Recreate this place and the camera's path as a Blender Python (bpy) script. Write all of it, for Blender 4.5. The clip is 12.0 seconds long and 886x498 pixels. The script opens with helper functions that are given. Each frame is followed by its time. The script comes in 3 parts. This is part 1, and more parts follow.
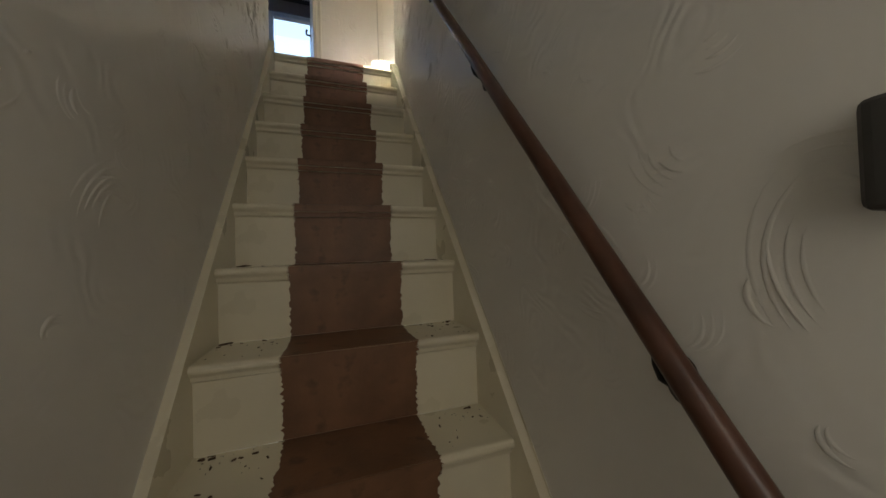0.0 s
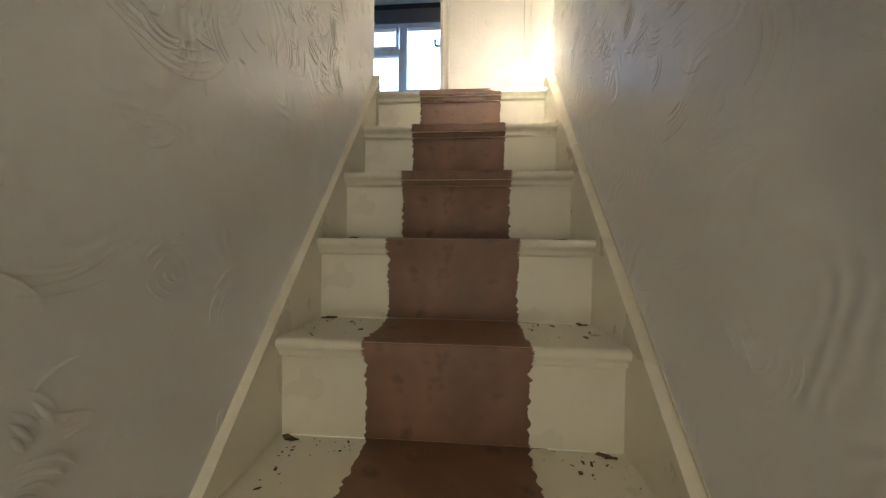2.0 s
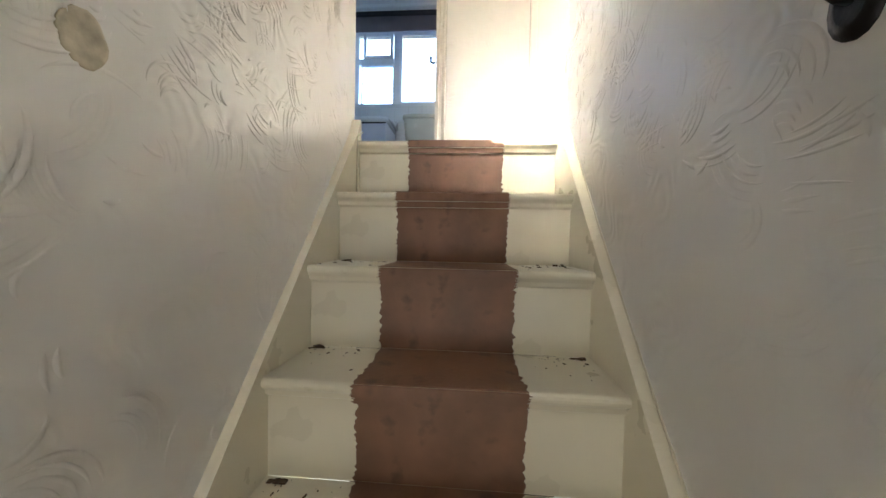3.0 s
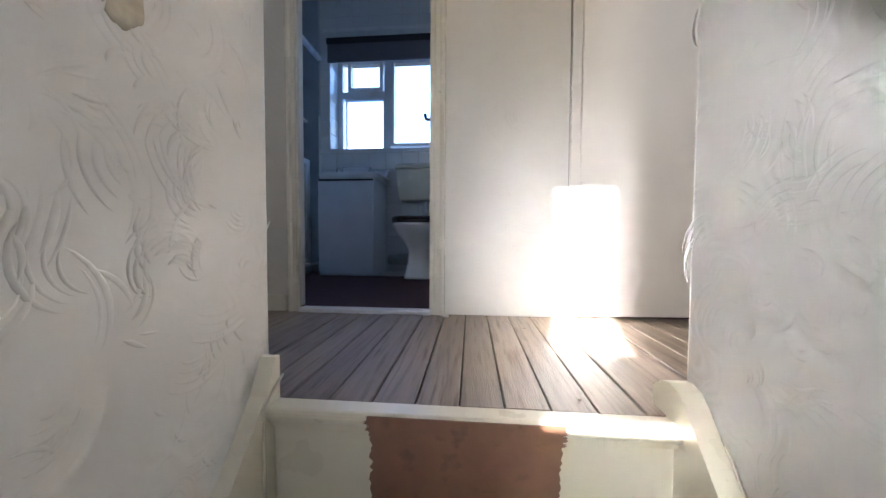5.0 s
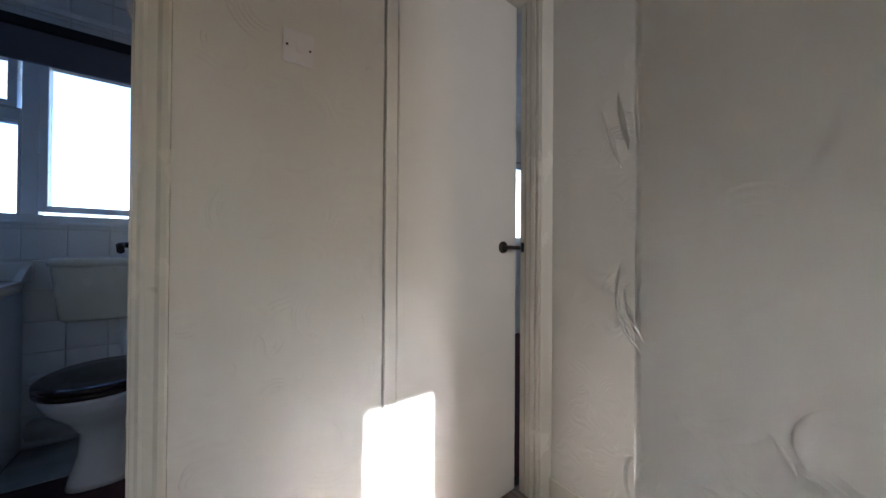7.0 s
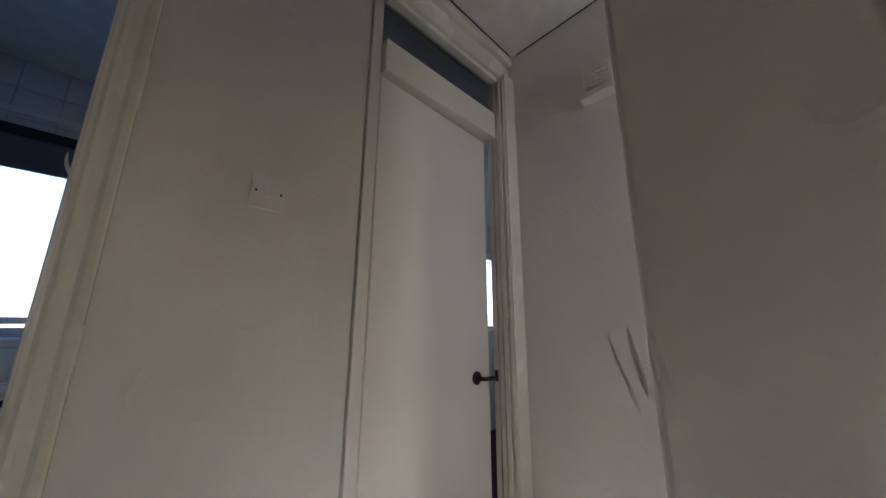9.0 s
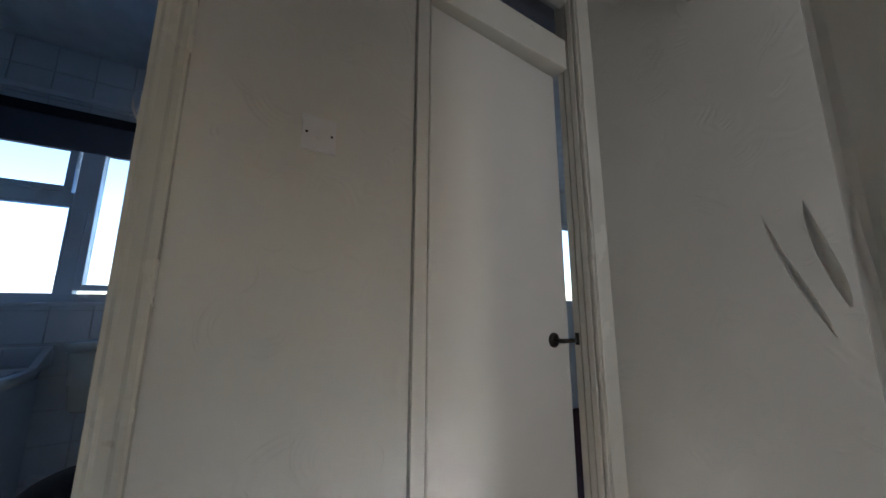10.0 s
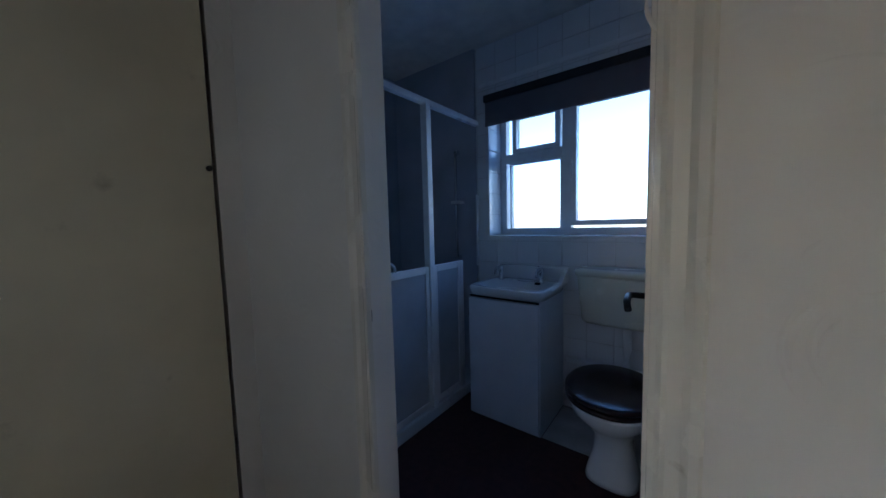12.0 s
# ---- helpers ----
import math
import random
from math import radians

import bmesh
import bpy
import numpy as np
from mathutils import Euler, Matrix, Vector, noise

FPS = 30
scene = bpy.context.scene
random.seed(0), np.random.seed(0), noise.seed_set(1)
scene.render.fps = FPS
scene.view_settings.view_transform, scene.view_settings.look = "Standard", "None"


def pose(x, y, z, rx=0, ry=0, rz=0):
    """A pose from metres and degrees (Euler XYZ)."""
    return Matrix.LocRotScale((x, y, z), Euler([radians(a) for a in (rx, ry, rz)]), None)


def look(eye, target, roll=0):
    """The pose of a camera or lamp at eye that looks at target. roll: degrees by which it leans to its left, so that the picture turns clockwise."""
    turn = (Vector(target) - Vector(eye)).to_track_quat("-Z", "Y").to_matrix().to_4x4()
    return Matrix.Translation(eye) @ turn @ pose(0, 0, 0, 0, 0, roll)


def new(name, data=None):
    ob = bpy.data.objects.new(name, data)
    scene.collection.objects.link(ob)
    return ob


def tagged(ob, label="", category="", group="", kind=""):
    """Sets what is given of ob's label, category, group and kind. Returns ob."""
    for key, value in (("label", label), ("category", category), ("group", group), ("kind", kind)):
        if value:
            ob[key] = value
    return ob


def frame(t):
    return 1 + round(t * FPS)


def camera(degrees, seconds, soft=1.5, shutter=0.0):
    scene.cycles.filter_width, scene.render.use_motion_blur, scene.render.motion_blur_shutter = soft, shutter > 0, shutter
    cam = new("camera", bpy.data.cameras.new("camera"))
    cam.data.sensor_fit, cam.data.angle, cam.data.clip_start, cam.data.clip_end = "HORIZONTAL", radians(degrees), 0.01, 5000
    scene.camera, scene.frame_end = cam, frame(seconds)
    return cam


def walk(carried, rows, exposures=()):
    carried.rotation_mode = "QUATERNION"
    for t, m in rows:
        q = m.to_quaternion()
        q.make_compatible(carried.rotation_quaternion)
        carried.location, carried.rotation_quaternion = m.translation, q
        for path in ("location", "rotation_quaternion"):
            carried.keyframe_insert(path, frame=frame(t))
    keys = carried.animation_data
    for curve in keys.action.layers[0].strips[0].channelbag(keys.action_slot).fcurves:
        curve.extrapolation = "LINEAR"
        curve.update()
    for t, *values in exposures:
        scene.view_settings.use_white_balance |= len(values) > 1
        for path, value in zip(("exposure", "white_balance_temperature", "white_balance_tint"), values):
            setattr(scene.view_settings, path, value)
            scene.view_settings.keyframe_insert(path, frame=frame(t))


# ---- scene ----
cam = camera(108.0, 12.0)
PATH = [
    (0, (-0.054, -2.207, -1.303), (0.59, -0.314, -1.267), -1.8),
    (0.5, (0.013, -1.933, -1.243), (0.365, 0.036, -1.221), -1.2),
    (1, (0.001, -1.71, -1.036), (-0.113, 0.287, -1.059), 0.1),
    (1.5, (0.015, -1.586, -0.861), (-0.134, 0.408, -0.885), 0.3),
    (2, (0.033, -1.408, -0.677), (-0.124, 0.586, -0.704), 0.6),
    (2.5, (-0.002, -1.297, -0.519), (-0.15, 0.697, -0.554), 1.1),
    (3, (0.037, -1.189, -0.37), (-0.106, 0.806, -0.422), 1.2),
    (4.8, (0.022, -0.62, 0.312), (-0.166, 1.371, 0.203), -0.2),
    (5, (-0, -0.557, 0.324), (-0.173, 1.434, 0.247), 0.3),
    (5.5, (0.006, -0.402, 0.436), (-0.154, 1.592, 0.416), 0.2),
    (6, (0.036, -0.281, 0.664), (-0.107, 1.713, 0.627), 0.4),
    (6.5, (-0.033, -0.152, 0.803), (0.641, 1.731, 0.811), 1.2),
    (7, (-0.039, -0.122, 0.987), (1.135, 1.497, 1.001), 0.4),
    (7.5, (-0.024, -0.124, 1.155), (1.279, 1.393, 1.133), 1.8),
    (7.7, (-0.03, -0.116, 1.17), (1.245, 1.395, 1.32), 1.2),
    (9.3, (-0.052, -0.051, 1.205), (1.277, 1.366, 1.681), 0.2),
    (9.5, (-0.023, -0.076, 1.168), (1.235, 1.402, 1.651), -0.3),
    (10, (0.034, 0.024, 1.121), (1.044, 1.718, 1.456), 0.2),
    (10.5, (0.098, 0.06, 1.11), (0.146, 2.059, 1.165), -1.4),
    (11, (0.008, 0.111, 1.092), (-0.525, 2.029, 0.903), -1.0),
    (11.5, (-0.1, 0.19, 1.187), (-1.106, 1.909, 1.009), -1.4),
    (12, (-0.123, 0.278, 1.216), (-1.351, 1.849, 1.059), -1.5),
]
walk(cam, [(t, look(eye, target, roll)) for t, eye, target, roll in PATH],
     exposures=[(0, 2.75, 7300, 10), (1.0, 3.45, 7700, 10), (2.0, 4.05, 7300, 10), (3.0, 4.45, 6600, 10), (5.0, 3.3, 5800, 14), (6.0, 3.2, 5700, 14),
                (7.0, 2.55, 5800, 14), (9.5, 2.15, 5800, 12), (10.5, 2.0, 5300, 10), (12, 2.3, 5250, 12)])

# ---- world and light ----
SUN_TAN, SUN_SIDE = 0.47, 0.27           # drop and sideways run for each metre of travel along y
way = Vector((SUN_SIDE, 1, -SUN_TAN))
world = bpy.data.worlds.new("world")
scene.world = world
world.use_nodes = True
wn = world.node_tree.nodes
sky = wn.new("ShaderNodeTexSky")
sky.sky_type, sky.sun_disc = "NISHITA", False
sky.sun_elevation = math.atan2(SUN_TAN, math.hypot(1, SUN_SIDE))
sky.sun_rotation = math.pi + math.atan(SUN_SIDE)
wn["Background"].inputs["Strength"].default_value = 0.10
world.node_tree.links.new(sky.outputs[0], wn["Background"].inputs["Color"])
sun = new("sun", bpy.data.lights.new("sun", "SUN"))
sun.data.energy, sun.data.angle, sun.data.color = 5.0, radians(0.6), (1, 0.95, 0.87)
sun.matrix_world = look((0, -4, 5), Vector((0, -4, 5)) + way)


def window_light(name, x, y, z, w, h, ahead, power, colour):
    """The sky's light in a window's opening, and the fills in added unseen windows."""
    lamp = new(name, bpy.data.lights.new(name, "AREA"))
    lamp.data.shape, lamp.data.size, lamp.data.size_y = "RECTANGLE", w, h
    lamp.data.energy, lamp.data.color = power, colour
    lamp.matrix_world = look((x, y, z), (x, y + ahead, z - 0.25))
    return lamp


window_light("sky_light_stair", -0.165, -1.595, 1.30, 0.26, 0.6, 1, 0.012, (1.0, 0.95, 0.88))
# the next three are fill lights in added windows that stay out of view
window_light("fill_light_hall", 0.0, -2.98, -1.0, 0.5, 0.8, 1, 0.33, (1.0, 0.97, 0.9))
window_light("fill_light_passage", 0.84, -1.07, 1.4, 0.36, 0.9, 1, 0.95, (1.0, 0.94, 0.86))
window_light("fill_light_landing", -1.02, -0.47, 1.4, 0.5, 0.9, 1, 0.12, (1.0, 0.95, 0.88))
window_light("sky_light_bath", -0.76, 2.595, 1.52, 1.0, 0.8, -1, 0.32, (0.12, 0.38, 1.0))
window_light("sky_light_bedroom", 2.6, 2.62, 1.59, 1.0, 0.9, -1, 0.5, (0.6, 0.76, 1.0))


# ---- materials ----
def material(name, colour, rough=0.6, metal=0.0, spots=0.12, scale=9.0, bump=0.15, fine=120.0, dirt=None, dirt_amount=0.0, spec=0.5, stretch=None):
    """A surface with broad stains, fine grain and relief."""
    m = bpy.data.materials.new(name)
    m.use_nodes = True
    n, l = m.node_tree.nodes, m.node_tree.links
    b = n["Principled BSDF"]
    co = n.new("ShaderNodeTexCoord")
    mp = n.new("ShaderNodeMapping")
    l.new(co.outputs["Object"], mp.inputs[0])
    if stretch:
        mp.inputs["Scale"].default_value = stretch
    n1, n2 = n.new("ShaderNodeTexNoise"), n.new("ShaderNodeTexNoise")
    n1.inputs["Scale"].default_value, n2.inputs["Scale"].default_value = scale, fine
    n1.inputs["Detail"].default_value, n2.inputs["Detail"].default_value = 6, 3
    for t in (n1, n2):
        l.new(mp.outputs[0], t.inputs["Vector"])
    ramp = n.new("ShaderNodeValToRGB")
    ramp.color_ramp.elements[0].position, ramp.color_ramp.elements[1].position = 0.3, 0.72
    ramp.color_ramp.elements[0].color = (*[c * (1 - spots) for c in colour], 1)
    ramp.color_ramp.elements[1].color = (*[min(1, c * (1 + spots * 0.5)) for c in colour], 1)
    l.new(n1.outputs["Fac"], ramp.inputs[0])
    colour_out = ramp.outputs[0]
    if dirt:
        n3 = n.new("ShaderNodeTexNoise")
        n3.inputs["Scale"].default_value, n3.inputs["Detail"].default_value = scale * 2.3, 8
        l.new(mp.outputs[0], n3.inputs["Vector"])
        r3 = n.new("ShaderNodeValToRGB")
        r3.color_ramp.elements[0].position, r3.color_ramp.elements[1].position = 0.70 - dirt_amount, 0.78
        l.new(n3.outputs["Fac"], r3.inputs[0])
        mix = n.new("ShaderNodeMix")
        mix.data_type = "RGBA"
        mix.inputs["B"].default_value = (*dirt, 1)
        l.new(r3.outputs[0], mix.inputs["Factor"])
        l.new(colour_out, mix.inputs["A"])
        colour_out = mix.outputs["Result"]
    l.new(colour_out, b.inputs["Base Color"])
    rr = n.new("ShaderNodeMapRange")
    rr.inputs["To Min"].default_value, rr.inputs["To Max"].default_value = max(0.03, rough - 0.12), min(1, rough + 0.12)
    l.new(n1.outputs["Fac"], rr.inputs["Value"])
    l.new(rr.outputs[0], b.inputs["Roughness"])
    b.inputs["Metallic"].default_value, b.inputs["Specular IOR Level"].default_value = metal, spec
    if bump:
        bp = n.new("ShaderNodeBump")
        bp.inputs["Strength"].default_value, bp.inputs["Distance"].default_value = bump, 0.004
        l.new(n2.outputs["Fac"], bp.inputs["Height"])
        l.new(bp.outputs[0], b.inputs["Normal"])
    return m


def plaster(name, colour, rough, swirl, dist):
    """Painted plaster with combed swirls pressed into it."""
    m = material(name, colour, rough, spots=0.07, scale=2.2, bump=0.0)
    n, l = m.node_tree.nodes, m.node_tree.links
    co = n.new("ShaderNodeTexCoord")
    warp = n.new("ShaderNodeTexNoise")
    warp.inputs["Scale"].default_value, warp.inputs["Detail"].default_value = 5.5, 1.5
    l.new(co.outputs["Object"], warp.inputs["Vector"])
    wave = n.new("ShaderNodeMath")
    wave.operation = "MULTIPLY"
    wave.inputs[1].default_value = 95.0
    l.new(warp.outputs["Fac"], wave.inputs[0])
    sine = n.new("ShaderNodeMath")
    sine.operation = "SINE"
    l.new(wave.outputs[0], sine.inputs[0])
    mask = n.new("ShaderNodeTexNoise")
    mask.inputs["Scale"].default_value, mask.inputs["Detail"].default_value = 9.0, 3
    l.new(co.outputs["Object"], mask.inputs["Vector"])
    mr = n.new("ShaderNodeValToRGB")
    mr.color_ramp.elements[0].position, mr.color_ramp.elements[1].position = 0.48, 0.66
    l.new(mask.outputs["Fac"], mr.inputs[0])
    prod = n.new("ShaderNodeMath")
    prod.operation = "MULTIPLY"
    l.new(sine.outputs[0], prod.inputs[0])
    l.new(mr.outputs[0], prod.inputs[1])
    lump = n.new("ShaderNodeTexNoise")
    lump.inputs["Scale"].default_value, lump.inputs["Detail"].default_value = 22, 4
    l.new(co.outputs["Object"], lump.inputs["Vector"])
    add = n.new("ShaderNodeMath")
    add.operation = "ADD"
    l.new(prod.outputs[0], add.inputs[0])
    l.new(lump.outputs["Fac"], add.inputs[1])
    bp = n.new("ShaderNodeBump")
    bp.inputs["Strength"].default_value, bp.inputs["Distance"].default_value = swirl, dist
    l.new(add.outputs[0], bp.inputs["Height"])
    l.new(bp.outputs[0], n["Principled BSDF"].inputs["Normal"])
    return m


def glass(name, rough=0.0, tint=(1, 1, 1)):
    m = bpy.data.materials.new(name)
    m.use_nodes = True
    b = m.node_tree.nodes["Principled BSDF"]
    b.inputs["Base Color"].default_value = (*tint, 1)
    b.inputs["Roughness"].default_value, b.inputs["Transmission Weight"].default_value, b.inputs["IOR"].default_value = rough, 1, 1.1
    return m


def boards(name, dark, light):
    """Old bare boards, grey-brown, grain along y, each one a little different."""
    m = material(name, light, 0.42, spots=0.35, scale=4, bump=0.35, fine=60, stretch=(9, 0.55, 9), dirt=dark, dirt_amount=0.2)
    n, l = m.node_tree.nodes, m.node_tree.links
    info = n.new("ShaderNodeObjectInfo")
    hsv = n.new("ShaderNodeHueSaturation")
    mr = n.new("ShaderNodeMapRange")
    mr.inputs["To Min"].default_value, mr.inputs["To Max"].default_value = 0.75, 1.2
    l.new(info.outputs["Random"], mr.inputs["Value"])
    l.new(mr.outputs[0], hsv.inputs["Value"])
    b = n["Principled BSDF"]
    l.new(b.inputs["Base Color"].links[0].from_socket, hsv.inputs["Color"])
    l.new(hsv.outputs[0], b.inputs["Base Color"])
    return m


ARTEX = plaster("swirled_white_plaster", (0.74, 0.72, 0.68), 0.40, 0.22, 0.003)
PLASTER = plaster("painted_plaster", (0.76, 0.74, 0.70), 0.5, 0.15, 0.003)
CEILING = material("ceiling_paint", (0.78, 0.76, 0.72), 0.8, bump=0.1)
CREAM = material("cream_gloss_paint", (0.75, 0.69, 0.54), 0.3, spots=0.04, scale=6, bump=0.12, fine=40, )
GLOSS = material("white_gloss_paint", (0.78, 0.75, 0.67), 0.25, spots=0.06, scale=5, bump=0.1, fine=35, dirt=(0.5, 0.44, 0.36), dirt_amount=-0.03)
DOOR = material("door_paint", (0.78, 0.75, 0.70), 0.35, spots=0.05, scale=3, bump=0.08, fine=60)
OLDDOOR = material("yellowed_door_paint", (0.66, 0.60, 0.44), 0.35, spots=0.1, scale=3, bump=0.1, fine=60, dirt=(0.35, 0.30, 0.2), dirt_amount=0.05)
RUNNER = material("bare_brown_wood", (0.22, 0.108, 0.058), 0.5, spots=0.35, scale=7, bump=0.2, fine=90, dirt=(0.06, 0.035, 0.022), dirt_amount=0.12)
RAIL = material("stained_wood", (0.085, 0.034, 0.02), 0.32, spots=0.45, scale=14, bump=0.15, fine=50)
IRON = material("black_iron", (0.02, 0.018, 0.017), 0.45, metal=0.6, bump=0.2)
BRONZE = material("dark_bronze", (0.06, 0.05, 0.042), 0.35, metal=0.8, bump=0.05)
BOARD = boards("floorboards", (0.075, 0.048, 0.03), (0.31, 0.235, 0.165))
CARPET = material("maroon_carpet", (0.09, 0.035, 0.035), 0.95, spots=0.3, scale=30, bump=0.6, fine=400)
LINO = material("pale_vinyl", (0.5, 0.5, 0.5), 0.45, spots=0.25, scale=8)
TILE = material("white_glazed_tile", (0.78, 0.79, 0.8), 0.15, spots=0.04, scale=5, bump=0.02)
GROUT = material("grey_grout", (0.66, 0.66, 0.66), 0.9)
UPVC = material("white_plastic", (0.82, 0.83, 0.84), 0.3, spots=0.03, bump=0.02)
SWITCH = material("switch_plastic", (0.8, 0.78, 0.8), 0.3, spots=0.03, bump=0.02)
CERAMIC = material("white_ceramic", (0.8, 0.8, 0.8), 0.08, spots=0.03, bump=0.0)
CISTERN = material("cream_cistern_plastic", (0.66, 0.66, 0.58), 0.25, spots=0.05, bump=0.02)
SEAT = material("dark_mahogany", (0.028, 0.012, 0.01), 0.18, spots=0.4, scale=12, bump=0.05)
MELAMINE = material("white_melamine", (0.72, 0.74, 0.8), 0.35, spots=0.04, bump=0.03)
CHROME = material("chrome", (0.75, 0.76, 0.78), 0.12, metal=1.0, bump=0.0)
PANEL = material("grey_shower_panel", (0.42, 0.45, 0.5), 0.4, spots=0.08, bump=0.05)
SHOWER = material("shower_wall_panel", (0.42, 0.44, 0.5), 0.35, spots=0.15, scale=4)
BLIND = material("grey_blind_fabric", (0.17, 0.15, 0.17), 0.85, spots=0.1, bump=0.3, fine=300)
BLINDTOP = material("dark_blind_cassette", (0.015, 0.013, 0.015), 0.5)
DARKBOX = material("dark_grey_plastic", (0.05, 0.048, 0.046), 0.4, spots=0.1)
DEBRIS = material("dry_debris", (0.10, 0.06, 0.03), 0.9, spots=0.5, scale=60)
STAIN = material("brown_stain", (0.52, 0.46, 0.34), 0.7, spots=0.4, scale=40)
CABLE = material("painted_cable", (0.62, 0.56, 0.43), 0.4)
# grey of the waste pipe, also painted as the shadow line beside door_2's frame
PIPE_SHADE = material("grey_pipe_and_joint_shadow", (0.45, 0.44, 0.43), 0.4, spots=0.2)
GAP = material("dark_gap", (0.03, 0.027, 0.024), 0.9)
CLEAR, OBSCURE = glass("window_glass"), glass("transom_glass", 0.05, (0.55, 0.52, 0.55))


# ---- builders ----
def box(bm, x0, x1, y0, y1, z0, z1, bevel=0.0, seg=2):
    """Adds a box, with rounded edges if asked."""
    v = [bm.verts.new((x, y, z)) for x in (x0, x1) for y in (y0, y1) for z in (z0, z1)]
    q = [(0, 1, 3, 2), (4, 6, 7, 5), (0, 4, 5, 1), (2, 3, 7, 6), (0, 2, 6, 4), (1, 5, 7, 3)]
    f = [bm.faces.new([v[i] for i in s]) for s in q]
    if bevel:
        edges = list({e for g in f for e in g.edges})
        bmesh.ops.bevel(bm, geom=edges, offset=bevel, segments=seg, profile=0.6, affect="EDGES")
    return bm


def boxed(*a, **k):
    return box(bmesh.new(), *a, **k)


def prism(points, axis, a, b, bevel=0.0):
    """A flat outline pushed along an axis from a to b."""
    bm = bmesh.new()
    put = {"x": lambda p, t: (t, p[0], p[1]), "y": lambda p, t: (p[0], t, p[1]), "z": lambda p, t: (p[0], p[1], t)}[axis]
    lo, hi = [bm.verts.new(put(p, a)) for p in points], [bm.verts.new(put(p, b)) for p in points]
    bm.faces.new(lo[::-1])
    bm.faces.new(hi)
    k = len(points)
    for i in range(k):
        bm.faces.new((lo[i], lo[(i + 1) % k], hi[(i + 1) % k], hi[i]))
    bmesh.ops.recalc_face_normals(bm, faces=bm.faces[:])
    if bm.calc_volume(signed=True) < 0:
        bmesh.ops.reverse_faces(bm, faces=bm.faces[:])
    if bevel:
        bmesh.ops.bevel(bm, geom=bm.edges[:], offset=bevel, segments=2, profile=0.6, affect="EDGES")
    return bm


def loft(rings, caps=True, smooth=True):
    """Skin over rings of equally many points."""
    bm = bmesh.new()
    vs = [[bm.verts.new(p) for p in r] for r in rings]
    k = len(vs[0])
    for a, b in zip(vs, vs[1:]):
        for i in range(k):
            bm.faces.new((a[i], a[(i + 1) % k], b[(i + 1) % k], b[i])).smooth = smooth
    if caps:
        bm.faces.new(vs[0][::-1])
        bm.faces.new(vs[-1])
    bmesh.ops.recalc_face_normals(bm, faces=bm.faces[:])
    return bm


def oval(cx, cy, z, rx, ry, k=28, square=2.0):
    ring = []
    for i in range(k):
        a = 2 * math.pi * i / k
        c, s = math.cos(a), math.sin(a)
        ring.append((cx + rx * math.copysign(abs(c) ** (2 / square), c), cy + ry * math.copysign(abs(s) ** (2 / square), s), z))
    return ring


def tube(path, r, k=10):
    """A round bar along a path of points."""
    rings = []
    pts = [Vector(p) for p in path]
    up = Vector((0.13, 0.21, 0.97))
    for i, p in enumerate(pts):
        d = (pts[min(i + 1, len(pts) - 1)] - pts[max(i - 1, 0)]).normalized()
        s = d.cross(up).normalized()
        u = s.cross(d)
        rings.append([p + r * (math.cos(2 * math.pi * j / k) * s + math.sin(2 * math.pi * j / k) * u) for j in range(k)])
    return loft(rings)


def mesh_of(name, bm, mat):
    me = bpy.data.meshes.new(name)
    bm.to_mesh(me)
    bm.free()
    me.materials.append(mat)
    return me


def part(name, bm, mat, parent, label=""):
    ob = new(name, mesh_of(name, bm, mat))
    ob.parent = parent
    return tagged(ob, label)


def thing(name, label, category, bm=None, mat=None, kind="", group="", at=(0, 0, 0)):
    ob = new(name, mesh_of(name, bm, mat) if bm else None)
    ob.location = at
    return tagged(ob, label, category, group, kind)


def structure(name, label, category, bm, mat):
    return thing(name, label, category, bm, mat, kind="structure")


# ---- the large structure ----
RISE, GO, TOP = 0.2205, 0.1875, 2.45
GROUND = -12 * RISE
XL, XR = -0.378, 0.357                     # ends of the treads
WALL_Y, WALL_T = 0.768, 0.10               # partition with the doors
BATH_L, BATH_R, DOOR_H = -0.735, -0.165, 2.03
BACK_Y = 2.34                               # tiled wall of the bathroom
LEFT_X, RIGHT_X = -1.42, 1.085
END_Y = 0.07                               # where the stair walls end at the landing


def face_x(side, y):
    """The plaster face beside the stairs at y; the walls spread a little towards the landing."""
    s = max(0, min(1, (y + 0.32) / 0.39))
    return -0.400 - 0.012 * s if side < 0 else 0.382 + 0.016 * s


def stair_wall(name, label, side):
    """The wall beside the stairs, a little out of true, ending at the landing in a worn corner."""
    ys = [-3.0, -0.32, END_Y]
    face = [face_x(side, y) for y in ys]
    back = (-0.60 if side < 0 else 0.62)
    outline = list(zip(face, ys)) + [(back, END_Y), (back, -3.0)]
    low = mesh_of("low", prism(outline, "z", GROUND, -0.02), ARTEX)
    ys = [-1.68, -0.32, END_Y]
    face = [face_x(side, y) for y in ys]
    bm = prism(list(zip(face, ys)) + [(back, END_Y), (back, -1.68)], "z", -0.02, TOP)
    bm.from_mesh(low)
    bpy.data.meshes.remove(low)
    corner = [e for e in bm.edges if all(abs(v.co.y - END_Y) < 1e-4 for v in e.verts) and abs(e.verts[0].co.z - e.verts[1].co.z) > 1]
    bmesh.ops.bevel(bm, geom=corner, offset=0.012, segments=3, profile=0.5, affect="EDGES")
    return structure(name, label, "wall", bm, ARTEX)


wall_l = stair_wall("wall_stair_left", "white plaster wall with combed swirls beside the stairs", -1)
wall_r = stair_wall("wall_stair_right", "white plaster wall with combed swirls behind the handrail", 1)

